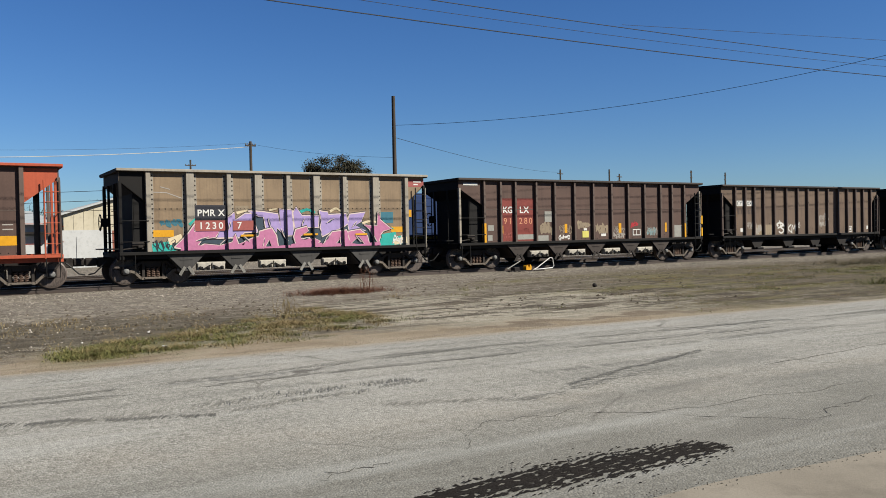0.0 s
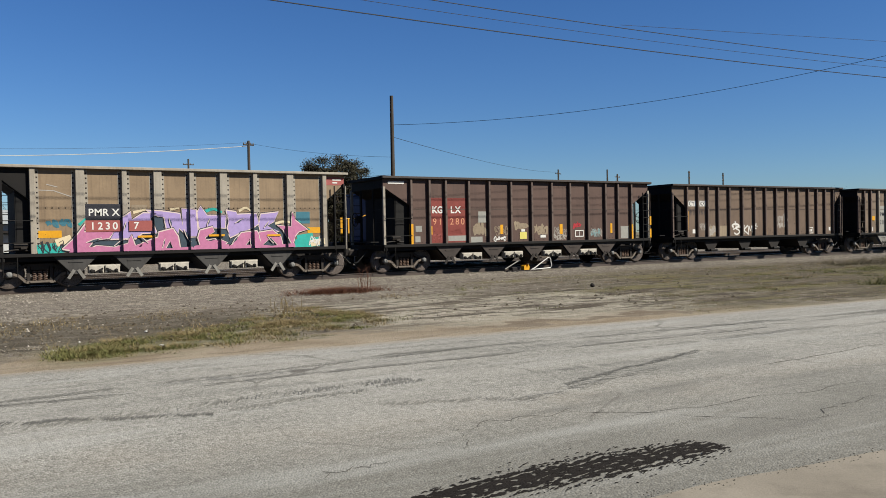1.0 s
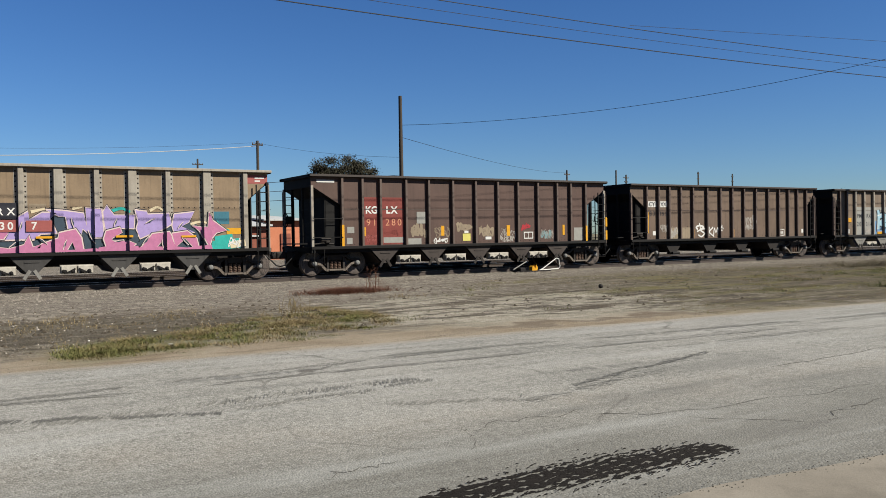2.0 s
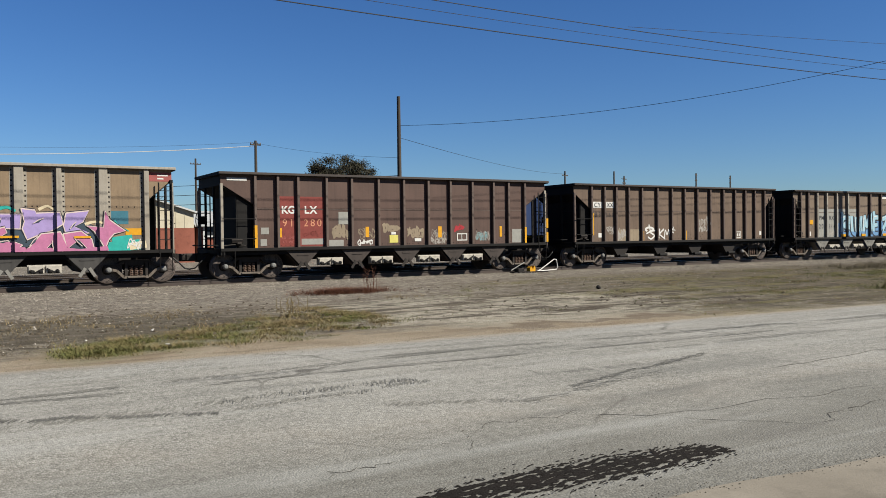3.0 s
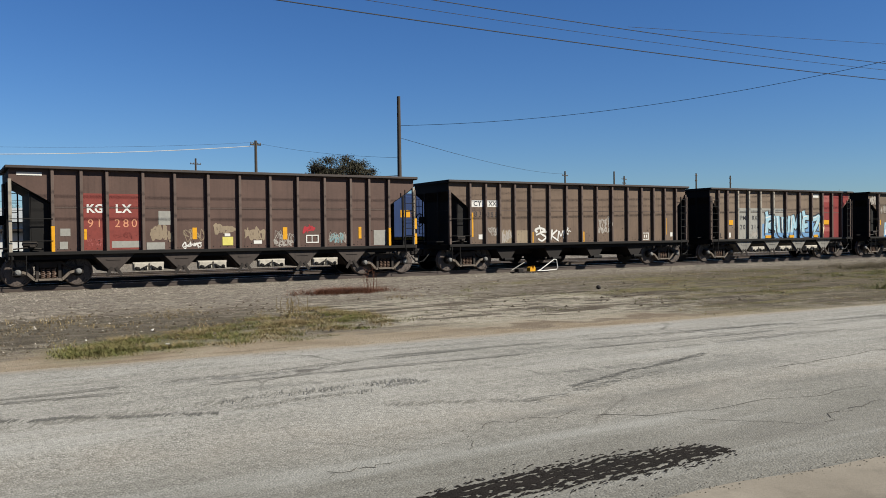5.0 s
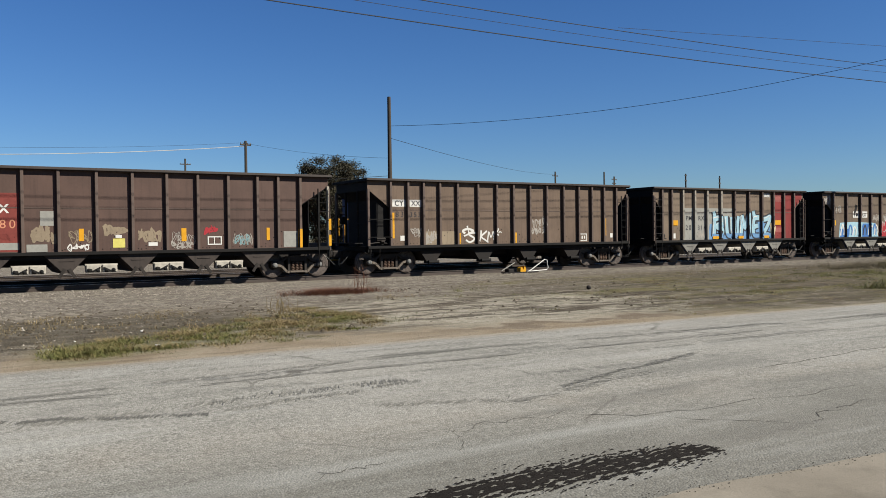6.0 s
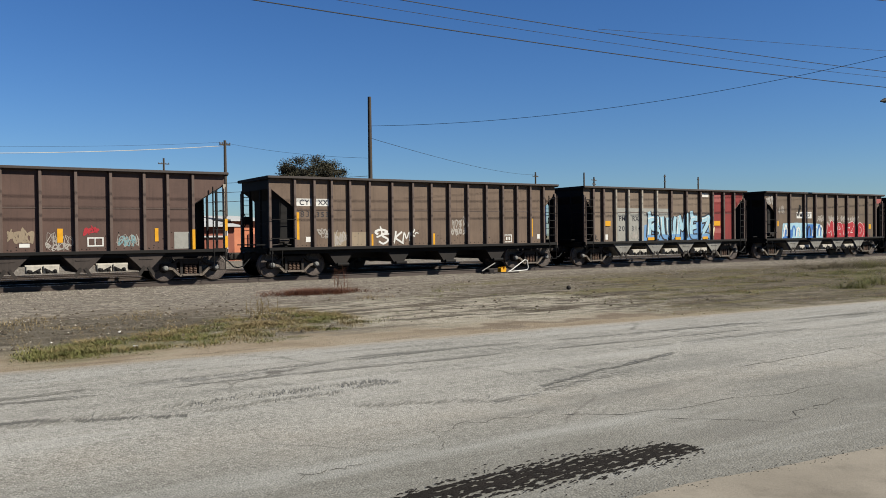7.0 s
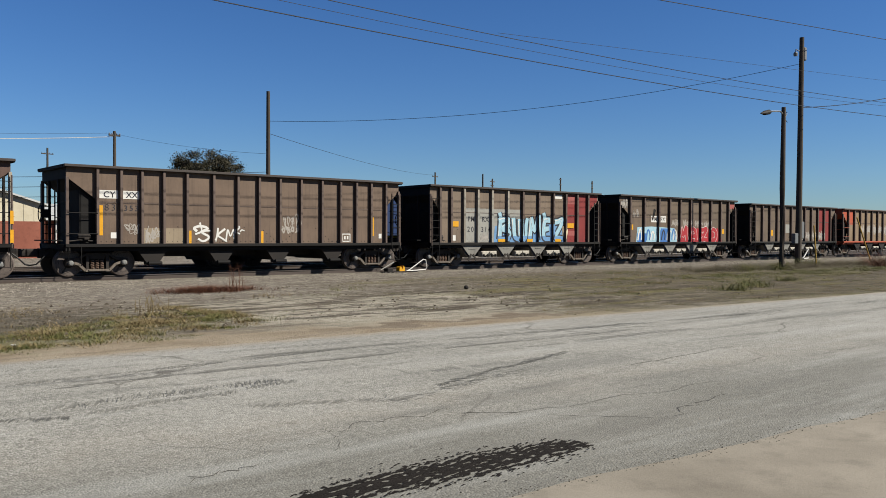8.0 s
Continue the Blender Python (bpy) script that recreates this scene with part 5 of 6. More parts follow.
for k, (p, q, w, n, t, l, mat, fade) in enumerate((
        ((0.2, 9.45), (6.5, 9.75), 0.10, 260, 62, 0.10, SCUFF_SOFT, 0.4), ((0.2, 9.22), (11.5, 8.72), 0.12, 330, -2, 0.2, SCUFF_SOFT, 0.6),
        ((0.3, 8.35), (2.15, 7.55), 0.08, 130, 66, 0.12, SCUFF, 0.3), ((0.3, 8.0), (4.5, 8.1), 0.16, 150, 66, 0.16, SCUFF_SOFT, 0.5),
        ((2.1, 7.6), (4.6, 7.9), 0.10, 110, 60, 0.12, SCUFF_SOFT, 0.4), ((4.7, 6.35), (7.4, 7.0), 0.22, 60, 3, 0.15, SCUFF_SOFT, 0.35), ((5.6, 6.75), (8.6, 7.6), 0.10, 75, 3, 0.13, SCUFF, 0.25),
        ((5.0, 9.9), (16.0, 9.0), 0.16, 200, -1, 0.22, SCUFF_SOFT, 0.5), ((9.0, 9.4), (26.0, 8.6), 0.25, 150, -2, 0.45, SCUFF, 0.6),
        ((10.0, 8.3), (30.0, 7.4), 0.2, 130, -3, 0.5, SCUFF_SOFT, 0.6), ((3.6, 7.0), (5.0, 6.4), 0.14, 70, 40, 0.12, SCUFF_SOFT, 0.4),
        ((0.9, 10.6), (7.0, 10.35), 0.12, 120, 62, 0.10, SCUFF_SOFT, 0.5))):
    scuff(p, q, w, n, t, l, 100 + k, mat, fade)

# crumbs of asphalt and grit along the ragged edges of the road
rnd = random.Random(77)
CRUMB = plain("asphalt_crumbs", (0.13, 0.115, 0.09), 0.9)
for edge_, spread, n, lab in ((near_edge, 0.05, 900, "dark asphalt crumbs along the apron edge"), (far_edge, 0.25, 700, "dark grit along the sandy road edge")):
    verts, faces = [], []
    for k in range(n):
        x = rnd.uniform(-1, 12) if edge_ is near_edge else rnd.uniform(-1, 30)
        y = edge_(x) + rnd.gauss(0, spread)
        r = rnd.uniform(0.003, 0.008)
        n0 = len(verts)
        for dx, dy, dz in ((1, 0, 0), (0, 1, 0), (-1, 0, 0), (0, -1, 0), (0, 0, 0.8)):
            q = r * rnd.uniform(0.6, 1.4)
            verts.append((x + dx * q, y + dy * q, 0.046 + dz * q if edge_ is near_edge else 0.02 + dz * q))
        faces += [(n0 + a, n0 + b1, n0 + 4) for a, b1 in ((0, 1), (1, 2), (2, 3), (3, 0))]
    me = bpy.data.meshes.new("grit")
    me.from_pydata(verts, [], faces)
    me.materials.append(CRUMB)
    tagged(new("grit", me), lab, "grit", kind="stuff")

# open cracks in the asphalt
def crack(p, q, seed, w=0.006):
    rnd = random.Random(seed)
    n = 26
    bm = bmesh.new()
    last = None
    for k in range(n + 1):
        u = k / n
        x, y = p[0] + u * (q[0] - p[0]), p[1] + u * (q[1] - p[1])
        x, y = x + 0.14 * noise.noise(Vector((u * 4, seed, 0))) + rnd.gauss(0, 0.012), y + 0.16 * noise.noise(Vector((u * 5, seed, 7))) + rnd.gauss(0, 0.012)
        h = w * rnd.uniform(0.2, 1.0) * min(1, 6 * u, 6 * (1 - u)) + 0.0008
        pair = (bm.verts.new((x, y - h, 0.0212)), bm.verts.new((x + 0.3 * h, y + h, 0.0212)))
        if last:
            bm.faces.new((last[0], pair[0], pair[1], last[1]))
        last = pair
    return tagged(ob_of("asphalt_crack", bm, CRACK), "thin dark crack in the asphalt", "crack", kind="structure")


CRACK = plain("crack_dirt", (0.10, 0.09, 0.075), 0.9)
TAR = plain("black_tar", (0.014, 0.011, 0.010), 0.95, 0, 0.6)
for k, (p, q) in enumerate((((3.6, 5.75), (5.0, 5.75)), ((4.75, 5.8), (6.2, 4.2)), ((3.72, 5.85), (3.3, 5.05)), ((2.05, 5.1), (2.75, 5.22)), ((5.0, 5.25), (8.2, 5.0)), ((8.0, 6.3), (11.5, 6.5)), ((6.2, 4.3), (7.6, 4.6)))):
    crack(p, q, 300 + k, 0.006 if k != 5 else 0.01)

# scraped black tar on the road: ragged clotted streaks with the grit showing between them
bm = bmesh.new()
rnd = random.Random(4)
for k in range(13000):
    u = rnd.random()
    half = 0.33 * (0.25 + 2.1 * u * (1.12 - u))
    off = rnd.gauss(0, 0.42)
    cx, cy = 2.45 + 2.42 * u + rnd.gauss(0, 0.03), 4.31 - 0.14 * u + half * off
    # the scraper left bare lines across the smear
    rib = math.sin((cy - 0.12 * cx) * 78 + 5.5 * noise.noise(Vector((cx * 3.0, cy * 4.0, 2))))
    if 0.5 * rib + 1.3 * noise.noise(Vector((cx * 16.0, cy * 34.0, 7))) < -0.22 + 0.5 * (abs(off) - 0.35):
        continue
    a, l, w = radians(6 + rnd.gauss(0, 9)), rnd.uniform(0.006, 0.03), rnd.uniform(0.002, 0.005)
    dx, dy = math.cos(a), math.sin(a)
    z = 0.0225 + rnd.uniform(0, 0.004)
    ring = [bm.verts.new((cx + dx * l * t - dy * w * v * rnd.uniform(0.5, 1.5), cy + dy * l * t + dx * w * v * rnd.uniform(0.5, 1.5), z - 0.003)) for t, v in ((-1, 0.3), (-0.4, 1), (0.5, 0.8), (1, 0.2), (0.6, -0.9), (-0.5, -0.8))]
    top_ = bm.verts.new((cx, cy, z + rnd.uniform(0.001, 0.005)))
    for m in range(6):
        bm.faces.new((ring[m], ring[(m + 1) % 6], top_))
tagged(ob_of("tar_smear", bm, TAR), "streaked black tar smeared on the asphalt", "tar", kind="stuff")

STEEL_RAIL = plain("rail_steel", (0.06, 0.04, 0.03), 0.6, 0.3)
RAIL_HEAD = plain("rail_head", (0.45, 0.42, 0.38), 0.3, 0.9)
TIE = weathered("creosoted_tie", (0.022, 0.018, 0.015), (0.06, 0.05, 0.042), 0.5, 0.9)


def rail(y, top_z):
    bm = bmesh.new()
    prof = [(-0.07, -0.17), (0.07, -0.17), (0.07, -0.155), (0.012, -0.135), (0.012, -0.04), (0.036, -0.03), (0.036, 0.0), (-0.036, 0.0), (-0.036, -0.03), (-0.012, -0.04), (-0.012, -0.135), (-0.07, -0.155)]
    ring = [[bm.verts.new((x, y + p, top_z + q)) for p, q in prof] for x in (-150, 250)]
    for i in range(len(prof)):
        j = (i + 1) % len(prof)
        f = bm.faces.new((ring[0][i], ring[1][i], ring[1][j], ring[0][j]))
        f.material_index = 1 if i == 6 else 0
    return ob_of("rail", bm, [STEEL_RAIL, RAIL_HEAD])


def track(cy, top_z, label):
    root = tagged(new("railway_track"), label, "railway track", kind="structure")
    for s in (-1, 1):
        rail(cy + s * 0.755, top_z).parent = root
    me = mesh_from(box(bmesh.new(), -0.115, 0.115, -1.3, 1.3, -0.16, 0.0, 0.012), "tie", TIE)
    rnd = random.Random(int(cy))
    for k in range(160):
        o = child("tie", me, root, pose(-14 + 0.55 * k + rnd.uniform(-0.04, 0.04), cy + rnd.uniform(-0.1, 0.1), top_z - 0.172 + rnd.uniform(-0.02, 0.0), 0, 0, rnd.uniform(-2, 2)))
    return root


track(TRACK_Y, RAIL_Z, "worn steel rails on dark creosoted ties")
track(35.8, 0.15, "rusty steel rails of the second track on dark ties")
track(40.5, 0.12, "rusty steel rails of the third track on dark ties")

# loose stones on the shoulder of the track
GRAVEL = plain("gravel_stone", (0.36, 0.31, 0.265), 0.9)
nt = GRAVEL.node_tree
isl = nt.nodes.new("ShaderNodeNewGeometry")
nt.links.new(mixc(nt, isl.outputs["Random Per Island"], (0.12, 0.10, 0.083), (0.42, 0.375, 0.315)), nt.nodes["Principled BSDF"].inputs["Base Color"])
rnd = random.Random(7)
verts, faces = [], []
for k in range(15000):
    if k < 6500:
        x, y = rnd.uniform(-1, 52), 29.4 - abs(rnd.gauss(0, 4.2))
    else:
        x, y = rnd.uniform(-1, 50), rnd.uniform(13.4, 29)
    if y < 12:
        continue
    r = rnd.uniform(0.012, 0.036) if k < 6500 else rnd.uniform(0.010, 0.026)
    n0 = len(verts)
    for dx, dy, dz in ((1, 0, 0), (0, 1, 0), (-1, 0, 0), (0, -1, 0), (0, 0, 0.8), (0, 0, -0.3)):
        q = r * rnd.uniform(0.7, 1.3)
        verts.append((x + dx * q, y + dy * q, 0.012 + dz * q))
    faces += [(n0 + a, n0 + b1, n0 + 4) for a, b1 in ((0, 1), (1, 2), (2, 3), (3, 0))]
me = bpy.data.meshes.new("gravel")
me.from_pydata(verts, [], faces)
me.materials.append(GRAVEL)
tagged(new("gravel", me), "loose grey-brown ballast stones beside the track", "gravel", kind="stuff")


verts, faces = [], []
for k in range(900):
    x, y = rnd.uniform(0, 7), rnd.gauss(16.6, 1.8)
    if k > 500:
        x, y = rnd.uniform(9, 45), rnd.uniform(13, 24)
    if y < 13.2:
        continue
    r, n0 = rnd.uniform(0.02, 0.055), len(verts)
    for dx, dy, dz in ((1, 0, 0), (0.3, 0.9, 0), (-0.8, 0.5, 0), (-0.7, -0.6, 0), (0.4, -0.9, 0), (0.1, 0.1, 0.7)):
        q = r * rnd.uniform(0.6, 1.5)
        verts.append((x + dx * q, y + dy * q, 0.005 + dz * q))
    faces += [(n0 + a, n0 + (a + 1) % 5, n0 + 5) for a in range(5)]
me = bpy.data.meshes.new("earth_clods")
me.from_pydata(verts, [], faces)
me.materials.append(plain("dark_earth", (0.10, 0.08, 0.055), 0.95))
tagged(new("earth_clods", me), "dark clods of earth scattered on the verge", "earth", kind="stuff")


# ---- plants ----
def leaf_material(name, a, b_):
    m, nt, b = nodes_of(name, 0.75)
    g = nt.nodes.new("ShaderNodeNewGeometry")
    nt.links.new(mixc(nt, g.outputs["Random Per Island"], a, b_), b.inputs["Base Color"])
    return m


GRASS = leaf_material("grass_blades", (0.065, 0.085, 0.02), (0.21, 0.19, 0.06))
DRY = leaf_material("dry_grass", (0.16, 0.115, 0.05), (0.34, 0.26, 0.13))
RUST_WEED = leaf_material("dead_weed", (0.085, 0.03, 0.018), (0.20, 0.085, 0.045))
LEAF = leaf_material("leaves", (0.022, 0.02, 0.012), (0.07, 0.062, 0.034))
BARK = weathered("bark", (0.12, 0.09, 0.07), (0.05, 0.04, 0.03), 0.6, 0.9)


def blades(name, spots, mat, label, category, hgt, seed, kind="stuff", spread=0.12):
    rnd = random.Random(seed)
    verts, faces = [], []
    for x, y, n, k in spots:
        for _ in range(n):
            bx, by = x + rnd.gauss(0, spread), y + rnd.gauss(0, spread)
            h, a, lean = k * hgt * rnd.uniform(0.3, 1.2), rnd.uniform(0, math.tau), rnd.uniform(1.0, 3.6)
            w = rnd.uniform(0.0025, 0.006)
            n0 = len(verts)
            ca, sa = math.cos(a), math.sin(a)
            verts += [(bx - sa * w, by + ca * w, -0.02), (bx + sa * w, by - ca * w, -0.02),
                      (bx + ca * h * lean * 0.4 + sa * w * 0.7, by + sa * h * lean * 0.4 - ca * w * 0.7, h * 0.6),
                      (bx + ca * h * lean * 0.4 - sa * w * 0.7, by + sa * h * lean * 0.4 + ca * w * 0.7, h * 0.6),
                      (bx + ca * h * lean, by + sa * h * lean, h)]
            faces += [(n0, n0 + 1, n0 + 2, n0 + 3), (n0 + 3, n0 + 2, n0 + 4)]
    me = bpy.data.meshes.new(name)
    me.from_pydata(verts, [], faces)
    me.materials.append(mat)
    return tagged(new(name, me), label, category, kind=kind)


rnd = random.Random(21)
green, dry = [], []
for k in range(520):                 # strip of grass along the shoulder
    u = rnd.random()
    x, y = 1.5 + 6.2 * u, 12.6 + 3.4 * u + rnd.gauss(0, 0.5 + 0.5 * u)
    if y > far_edge(x) + 0.7 and noise.noise(Vector((x * 1.1, y * 1.1, 2))) > -0.22:
        (green if rnd.random() > 0.25 + 0.35 * u else dry).append((x, y, rnd.choice((30, 70, 110, 150)), rnd.choice((0.4, 0.6, 0.8, 1.1, 1.6))))
for k in range(260):                 # thin dead growth in the hollow
    x, y = rnd.uniform(0.3, 6.5), rnd.uniform(14.2, 19.5)
    if noise.noise(Vector((x * 0.8, y * 0.8, 6))) > -0.05:
        dry.append((x, y, 14, rnd.uniform(0.5, 1.3)))
for k in range(700):                # rough verge farther along
    x, y = rnd.uniform(10, 62), rnd.uniform(12.2, 25)
    d = noise.noise(Vector((x * 0.16, y * 0.35, 8)))
    if y > far_edge(x) + 0.8 and d > -0.05 - 0.008 * (x - 16) and x > 10 + (y - 12) * 0.5:
        (green if rnd.random() > 0.45 else dry).append((x, y, 26, 0.5 + 0.8 * max(0, (x - 28) / 30)))
for k in range(500):                 # greener edge of the verge along the road
    x = rnd.uniform(13, 48)
    y = far_edge(x) + 0.35 + abs(rnd.gauss(0, 1.1))
    if noise.noise(Vector((x * 0.3, y * 0.5, 4))) > -0.2:
        (green if rnd.random() > 0.35 else dry).append((x, y, 24, rnd.choice((0.35, 0.5, 0.9))))
for cx, cy, sx, sy in ((19.5, 14.6, 2.4, 0.5), (17.5, 16.8, 1.8, 0.5), (22.0, 19.5, 2.6, 0.6), (26.0, 14.4, 3.0, 0.4), (33.0, 22.4, 3.0, 0.6), (38.0, 17.5, 4.0, 0.7), (47.0, 18.0, 4.0, 1.0), (24.5, 17.2, 2.2, 0.6), (30.0, 19.6, 3.0, 0.7), (34.5, 15.8, 3.4, 0.6), (28.0, 23.0, 2.0, 0.5), (41.0, 20.5, 3.2, 0.9)):
    for k in range(60):              # low green clumps on the far verge
        x, y = cx + rnd.gauss(0, sx), cy + rnd.gauss(0, sy)
        if y > far_edge(x) + 0.3:
            (green if rnd.random() > 0.3 else dry).append((x, y, 44, rnd.choice((0.4, 0.6, 1.0))))
blades("grass", green, GRASS, "short green grass on the verge", "grass", 0.04, 1)
blades("dry_grass", dry, DRY, "short straw-coloured dry grass on the verge", "grass", 0.05, 2)
for k, (x, y, n, h) in enumerate(((8.0, 14.6, 60, 0.09), (10.3, 19.5, 90, 0.12), (11.6, 18.6, 70, 0.1), (4.1, 17.4, 60, 0.1), (13.5, 20.5, 80, 0.1), (2.0, 18.0, 80, 0.1))):
    blades("grass_tuft", [(x + rnd.gauss(0, 0.35), y + rnd.gauss(0, 0.25), 8, 1) for _ in range(n // 6)], DRY if k % 2 else GRASS, "small tuft of dry grass in the gravel", "grass", h, 30 + k)
tagged(blades("dead_weed", [(10.1 + rnd.gauss(0, 0.6), 22.2 + rnd.gauss(0, 0.3), 26, 1) for _ in range(150)], RUST_WEED, "low patch of red-brown dead weed on gravel", "weed", 0.16, 50), kind="stuff")
bm = bmesh.new()
for k in range(9):
    x, y, h = 10.9 + rnd.gauss(0, 0.16), 22.3 + rnd.gauss(0, 0.12), rnd.uniform(0.35, 0.85)
    q = [(x, y, 0), (x + rnd.gauss(0, 0.04), y, h * 0.5), (x + rnd.gauss(0, 0.08), y, h)]
    tube(bm, q, [0.008, 0.006, 0.002], 4)
    for j in range(5):
        z = h * (0.3 + 0.13 * j)
        tube(bm, [(x, y, z), (x + rnd.gauss(0, 0.09), y + rnd.gauss(0, 0.09), z + 0.1)], [0.004, 0.001], 3)
tagged(ob_of("weed_stalks", bm, RUST_WEED), "thin dry weed stalks standing in gravel", "weed", kind="stuff")
bm = bmesh.new()
for k in range(26):
    x, y, h = 6.35 + rnd.gauss(0, 0.16), 16.6 + rnd.gauss(0, 0.14), rnd.uniform(0.15, 0.45)
    tube(bm, [(x, y, 0), (x + rnd.gauss(0, 0.03), y, h * 0.6), (x + rnd.gauss(0, 0.08), y, h)], [0.006, 0.006, 0.002], 4)
tagged(ob_of("weed_stalks", bm, DRY), "tuft of tall straw-coloured dry grass", "weed", kind="stuff")
for x, y, s in ((25.2, 14.2, 1.0), (22.6, 13.4, 0.8), (29.0, 15.0, 0.8), (38.5, 20.4, 1.5), (36.2, 20.6, 1.3), (46.0, 22.5, 1.6)):
    blades("shrub", [(x + rnd.gauss(0, 0.35 * s), y + rnd.gauss(0, 0.2), 26, s) for _ in range(14)], GRASS, "low dark green weeds on the verge", "shrub", 0.30, int(x * 10))
THICKET = leaf_material("withered_weed", (0.075, 0.062, 0.036), (0.20, 0.165, 0.10))
blades("dead_weed", [(rnd.uniform(32, 58), 21.6 + rnd.gauss(0, 1.0), 26, rnd.uniform(0.5, 1.3)) for _ in range(420)], THICKET, "thicket of withered brown weeds round the poles", "weed", 0.24, 81)
blades("grass", [(rnd.uniform(27, 60), 18.2 + rnd.gauss(0, 0.9), 30, rnd.uniform(0.5, 1.2)) for _ in range(520)], GRASS, "rough green grass below the poles", "grass", 0.10, 82)
blades("red_bush", [(47.5 + rnd.gauss(0, 0.25), 19.4 + rnd.gauss(0, 0.25), 30, 1) for _ in range(16)], RUST_WEED, "upright rust-brown dead bush", "bush", 0.9, 77)


def tree(x, y, h, w, trunk_h, seed, leaves=15000, label="broad tree with dark sparse winter leaves"):
    rnd = random.Random(seed)
    root = tagged(new("tree"), label, "tree")
    bm = bmesh.new()
    tube(bm, [(0, 0, -0.1), (0.05, 0, trunk_h * 0.6), (0, 0.1, trunk_h)], [h * 0.04, h * 0.032, h * 0.026], 9)
    tips = []
    for k in range(26):
        a = k * 2.4 + rnd.uniform(-0.3, 0.3)
        r = w / 2 * math.sqrt((k * 7 % 26 + 0.5) / 26) * rnd.uniform(0.8, 0.95)
        z = trunk_h + (h - trunk_h) * (0.1 + 0.78 * (k * 11 % 26) / 26 + rnd.uniform(0, 0.06)) * math.sqrt(1.0 - 0.72 * (2 * r / w) ** 2)
        z = trunk_h + (z - trunk_h) * rnd.uniform(0.84, 1.07)
        mid = (0.45 * r * math.cos(a), 0.45 * r * math.sin(a), trunk_h + 0.55 * (z - trunk_h))
        end = (r * math.cos(a), r * math.sin(a), z)
        tube(bm, [(0, 0.05, trunk_h * 0.95), mid, end], [h * 0.02, h * 0.011, h * 0.004], 5)
        tips.append(end)
        for j in range(9):
            e2 = (end[0] + rnd.gauss(0, w * 0.09), end[1] + rnd.gauss(0, w * 0.09), end[2] + rnd.uniform(-0.14, 0.12) * (h - trunk_h))
            tube(bm, [mid, e2], [h * 0.008, h * 0.002], 4)
            tips.append(e2)
    part("trunk", bm, BARK, root)
    rnd.shuffle(tips)
    verts, faces = [], []
    for k in range(leaves):
        t = tips[int(len(tips) * rnd.random() ** 1.4)]
        s = w * 0.05
        p = Vector((t[0] + rnd.gauss(0, s), t[1] + rnd.gauss(0, s), t[2] + rnd.gauss(0, s * 0.7)))
        d1 = Vector((rnd.gauss(0, 1), rnd.gauss(0, 1), rnd.gauss(0, 1))).normalized() * rnd.uniform(0.03, 0.075) * h / 9
        d2 = d1.cross(Vector((rnd.gauss(0, 1), rnd.gauss(0, 1), rnd.gauss(0, 1)))).normalized() * d1.length * 0.55
        n0 = len(verts)
        verts += [p - d1, p + d2, p + d1, p - d2]
        faces.append((n0, n0 + 1, n0 + 2, n0 + 3))
    me = bpy.data.meshes.new("crown")
    me.from_pydata(verts, [], faces)
    me.materials.append(LEAF)
    o = new("crown", me)
    o.parent = root
    root.matrix_basis = pose(x, y, 0)
    return root


tree(31.9, 70, 11.1, 6.4, 1.0, 12, 120000)
tree(17.5, 92, 7.6, 7.0, 2.0, 5, 2600)
tree(9.5, 110, 7.2, 7.0, 2.0, 6, 2200)
tree(225, 150, 15.6, 12.0, 5.0, 7, 3000)

# ---- poles and wires ----
WOOD_POLE = weathered("pole_wood", (0.075, 0.06, 0.048), (0.03, 0.025, 0.02), 0.6, 0.9)
WIRE = plain("wire", (0.02, 0.02, 0.022), 0.6)
WIRE_PALE = plain("pale_wire", (0.55, 0.55, 0.54), 0.5)
GALV = plain("galvanised_steel", (0.16, 0.165, 0.17), 0.6, 0.3)


def utility_pole(x, y, h, r, label, arms=(), lean=0.0, turn=20.0):
    root = tagged(new("utility_pole"), label, "utility pole")
    part("shaft", tube(bmesh.new(), [(0, 0, -0.3), (lean * 0.5, 0, h * 0.5), (lean, 0, h)], [r, r * 0.86, r * 0.7], 12), WOOD_POLE, root)
    for z, l in arms:
        bm = box(bmesh.new(), -l / 2, l / 2, -0.06, 0.06, z - 0.06, z + 0.06, 0.01)
        part("crossarm", bm, WOOD_POLE, root)
        for k in (-0.46, -0.2, 0.2, 0.46):
            part("insulator", tube(bmesh.new(), [(k * l, 0, z + 0.06), (k * l, 0, z + 0.12), (k * l, 0, z + 0.2)], [0.03, 0.06, 0.03], 8), GALV, root)
    root.matrix_basis = pose(x, y, 0, 0, 0, turn)
    return root


utility_pole(26.9, 50, 11.15, 0.17, "tall bare wooden pole weathered grey-brown")
utility_pole(23.6, 70, 10.1, 0.16, "wooden utility pole with a short crossarm", [(9.75, 1.0)], 0, 10)
utility_pole(31.6, 120, 13.2, 0.18, "distant wooden utility pole with a crossarm", [(12.4, 1.6)], 0, 10)
for x, h, arms in ((99.2, 13.4, [(12.6, 2.0)]), (111.3, 13.7, []), (113.9, 12.9, [(12.3, 2.0), (11.5, 1.4)]), (133.9, 14.0, [(13.6, 1.0), (12.5, 1.0)]), (144.3, 13.8, [(13.2, 1.0), (12.2, 1.0)])):
    utility_pole(x, 120, h, 0.2, "distant wooden utility pole", arms)

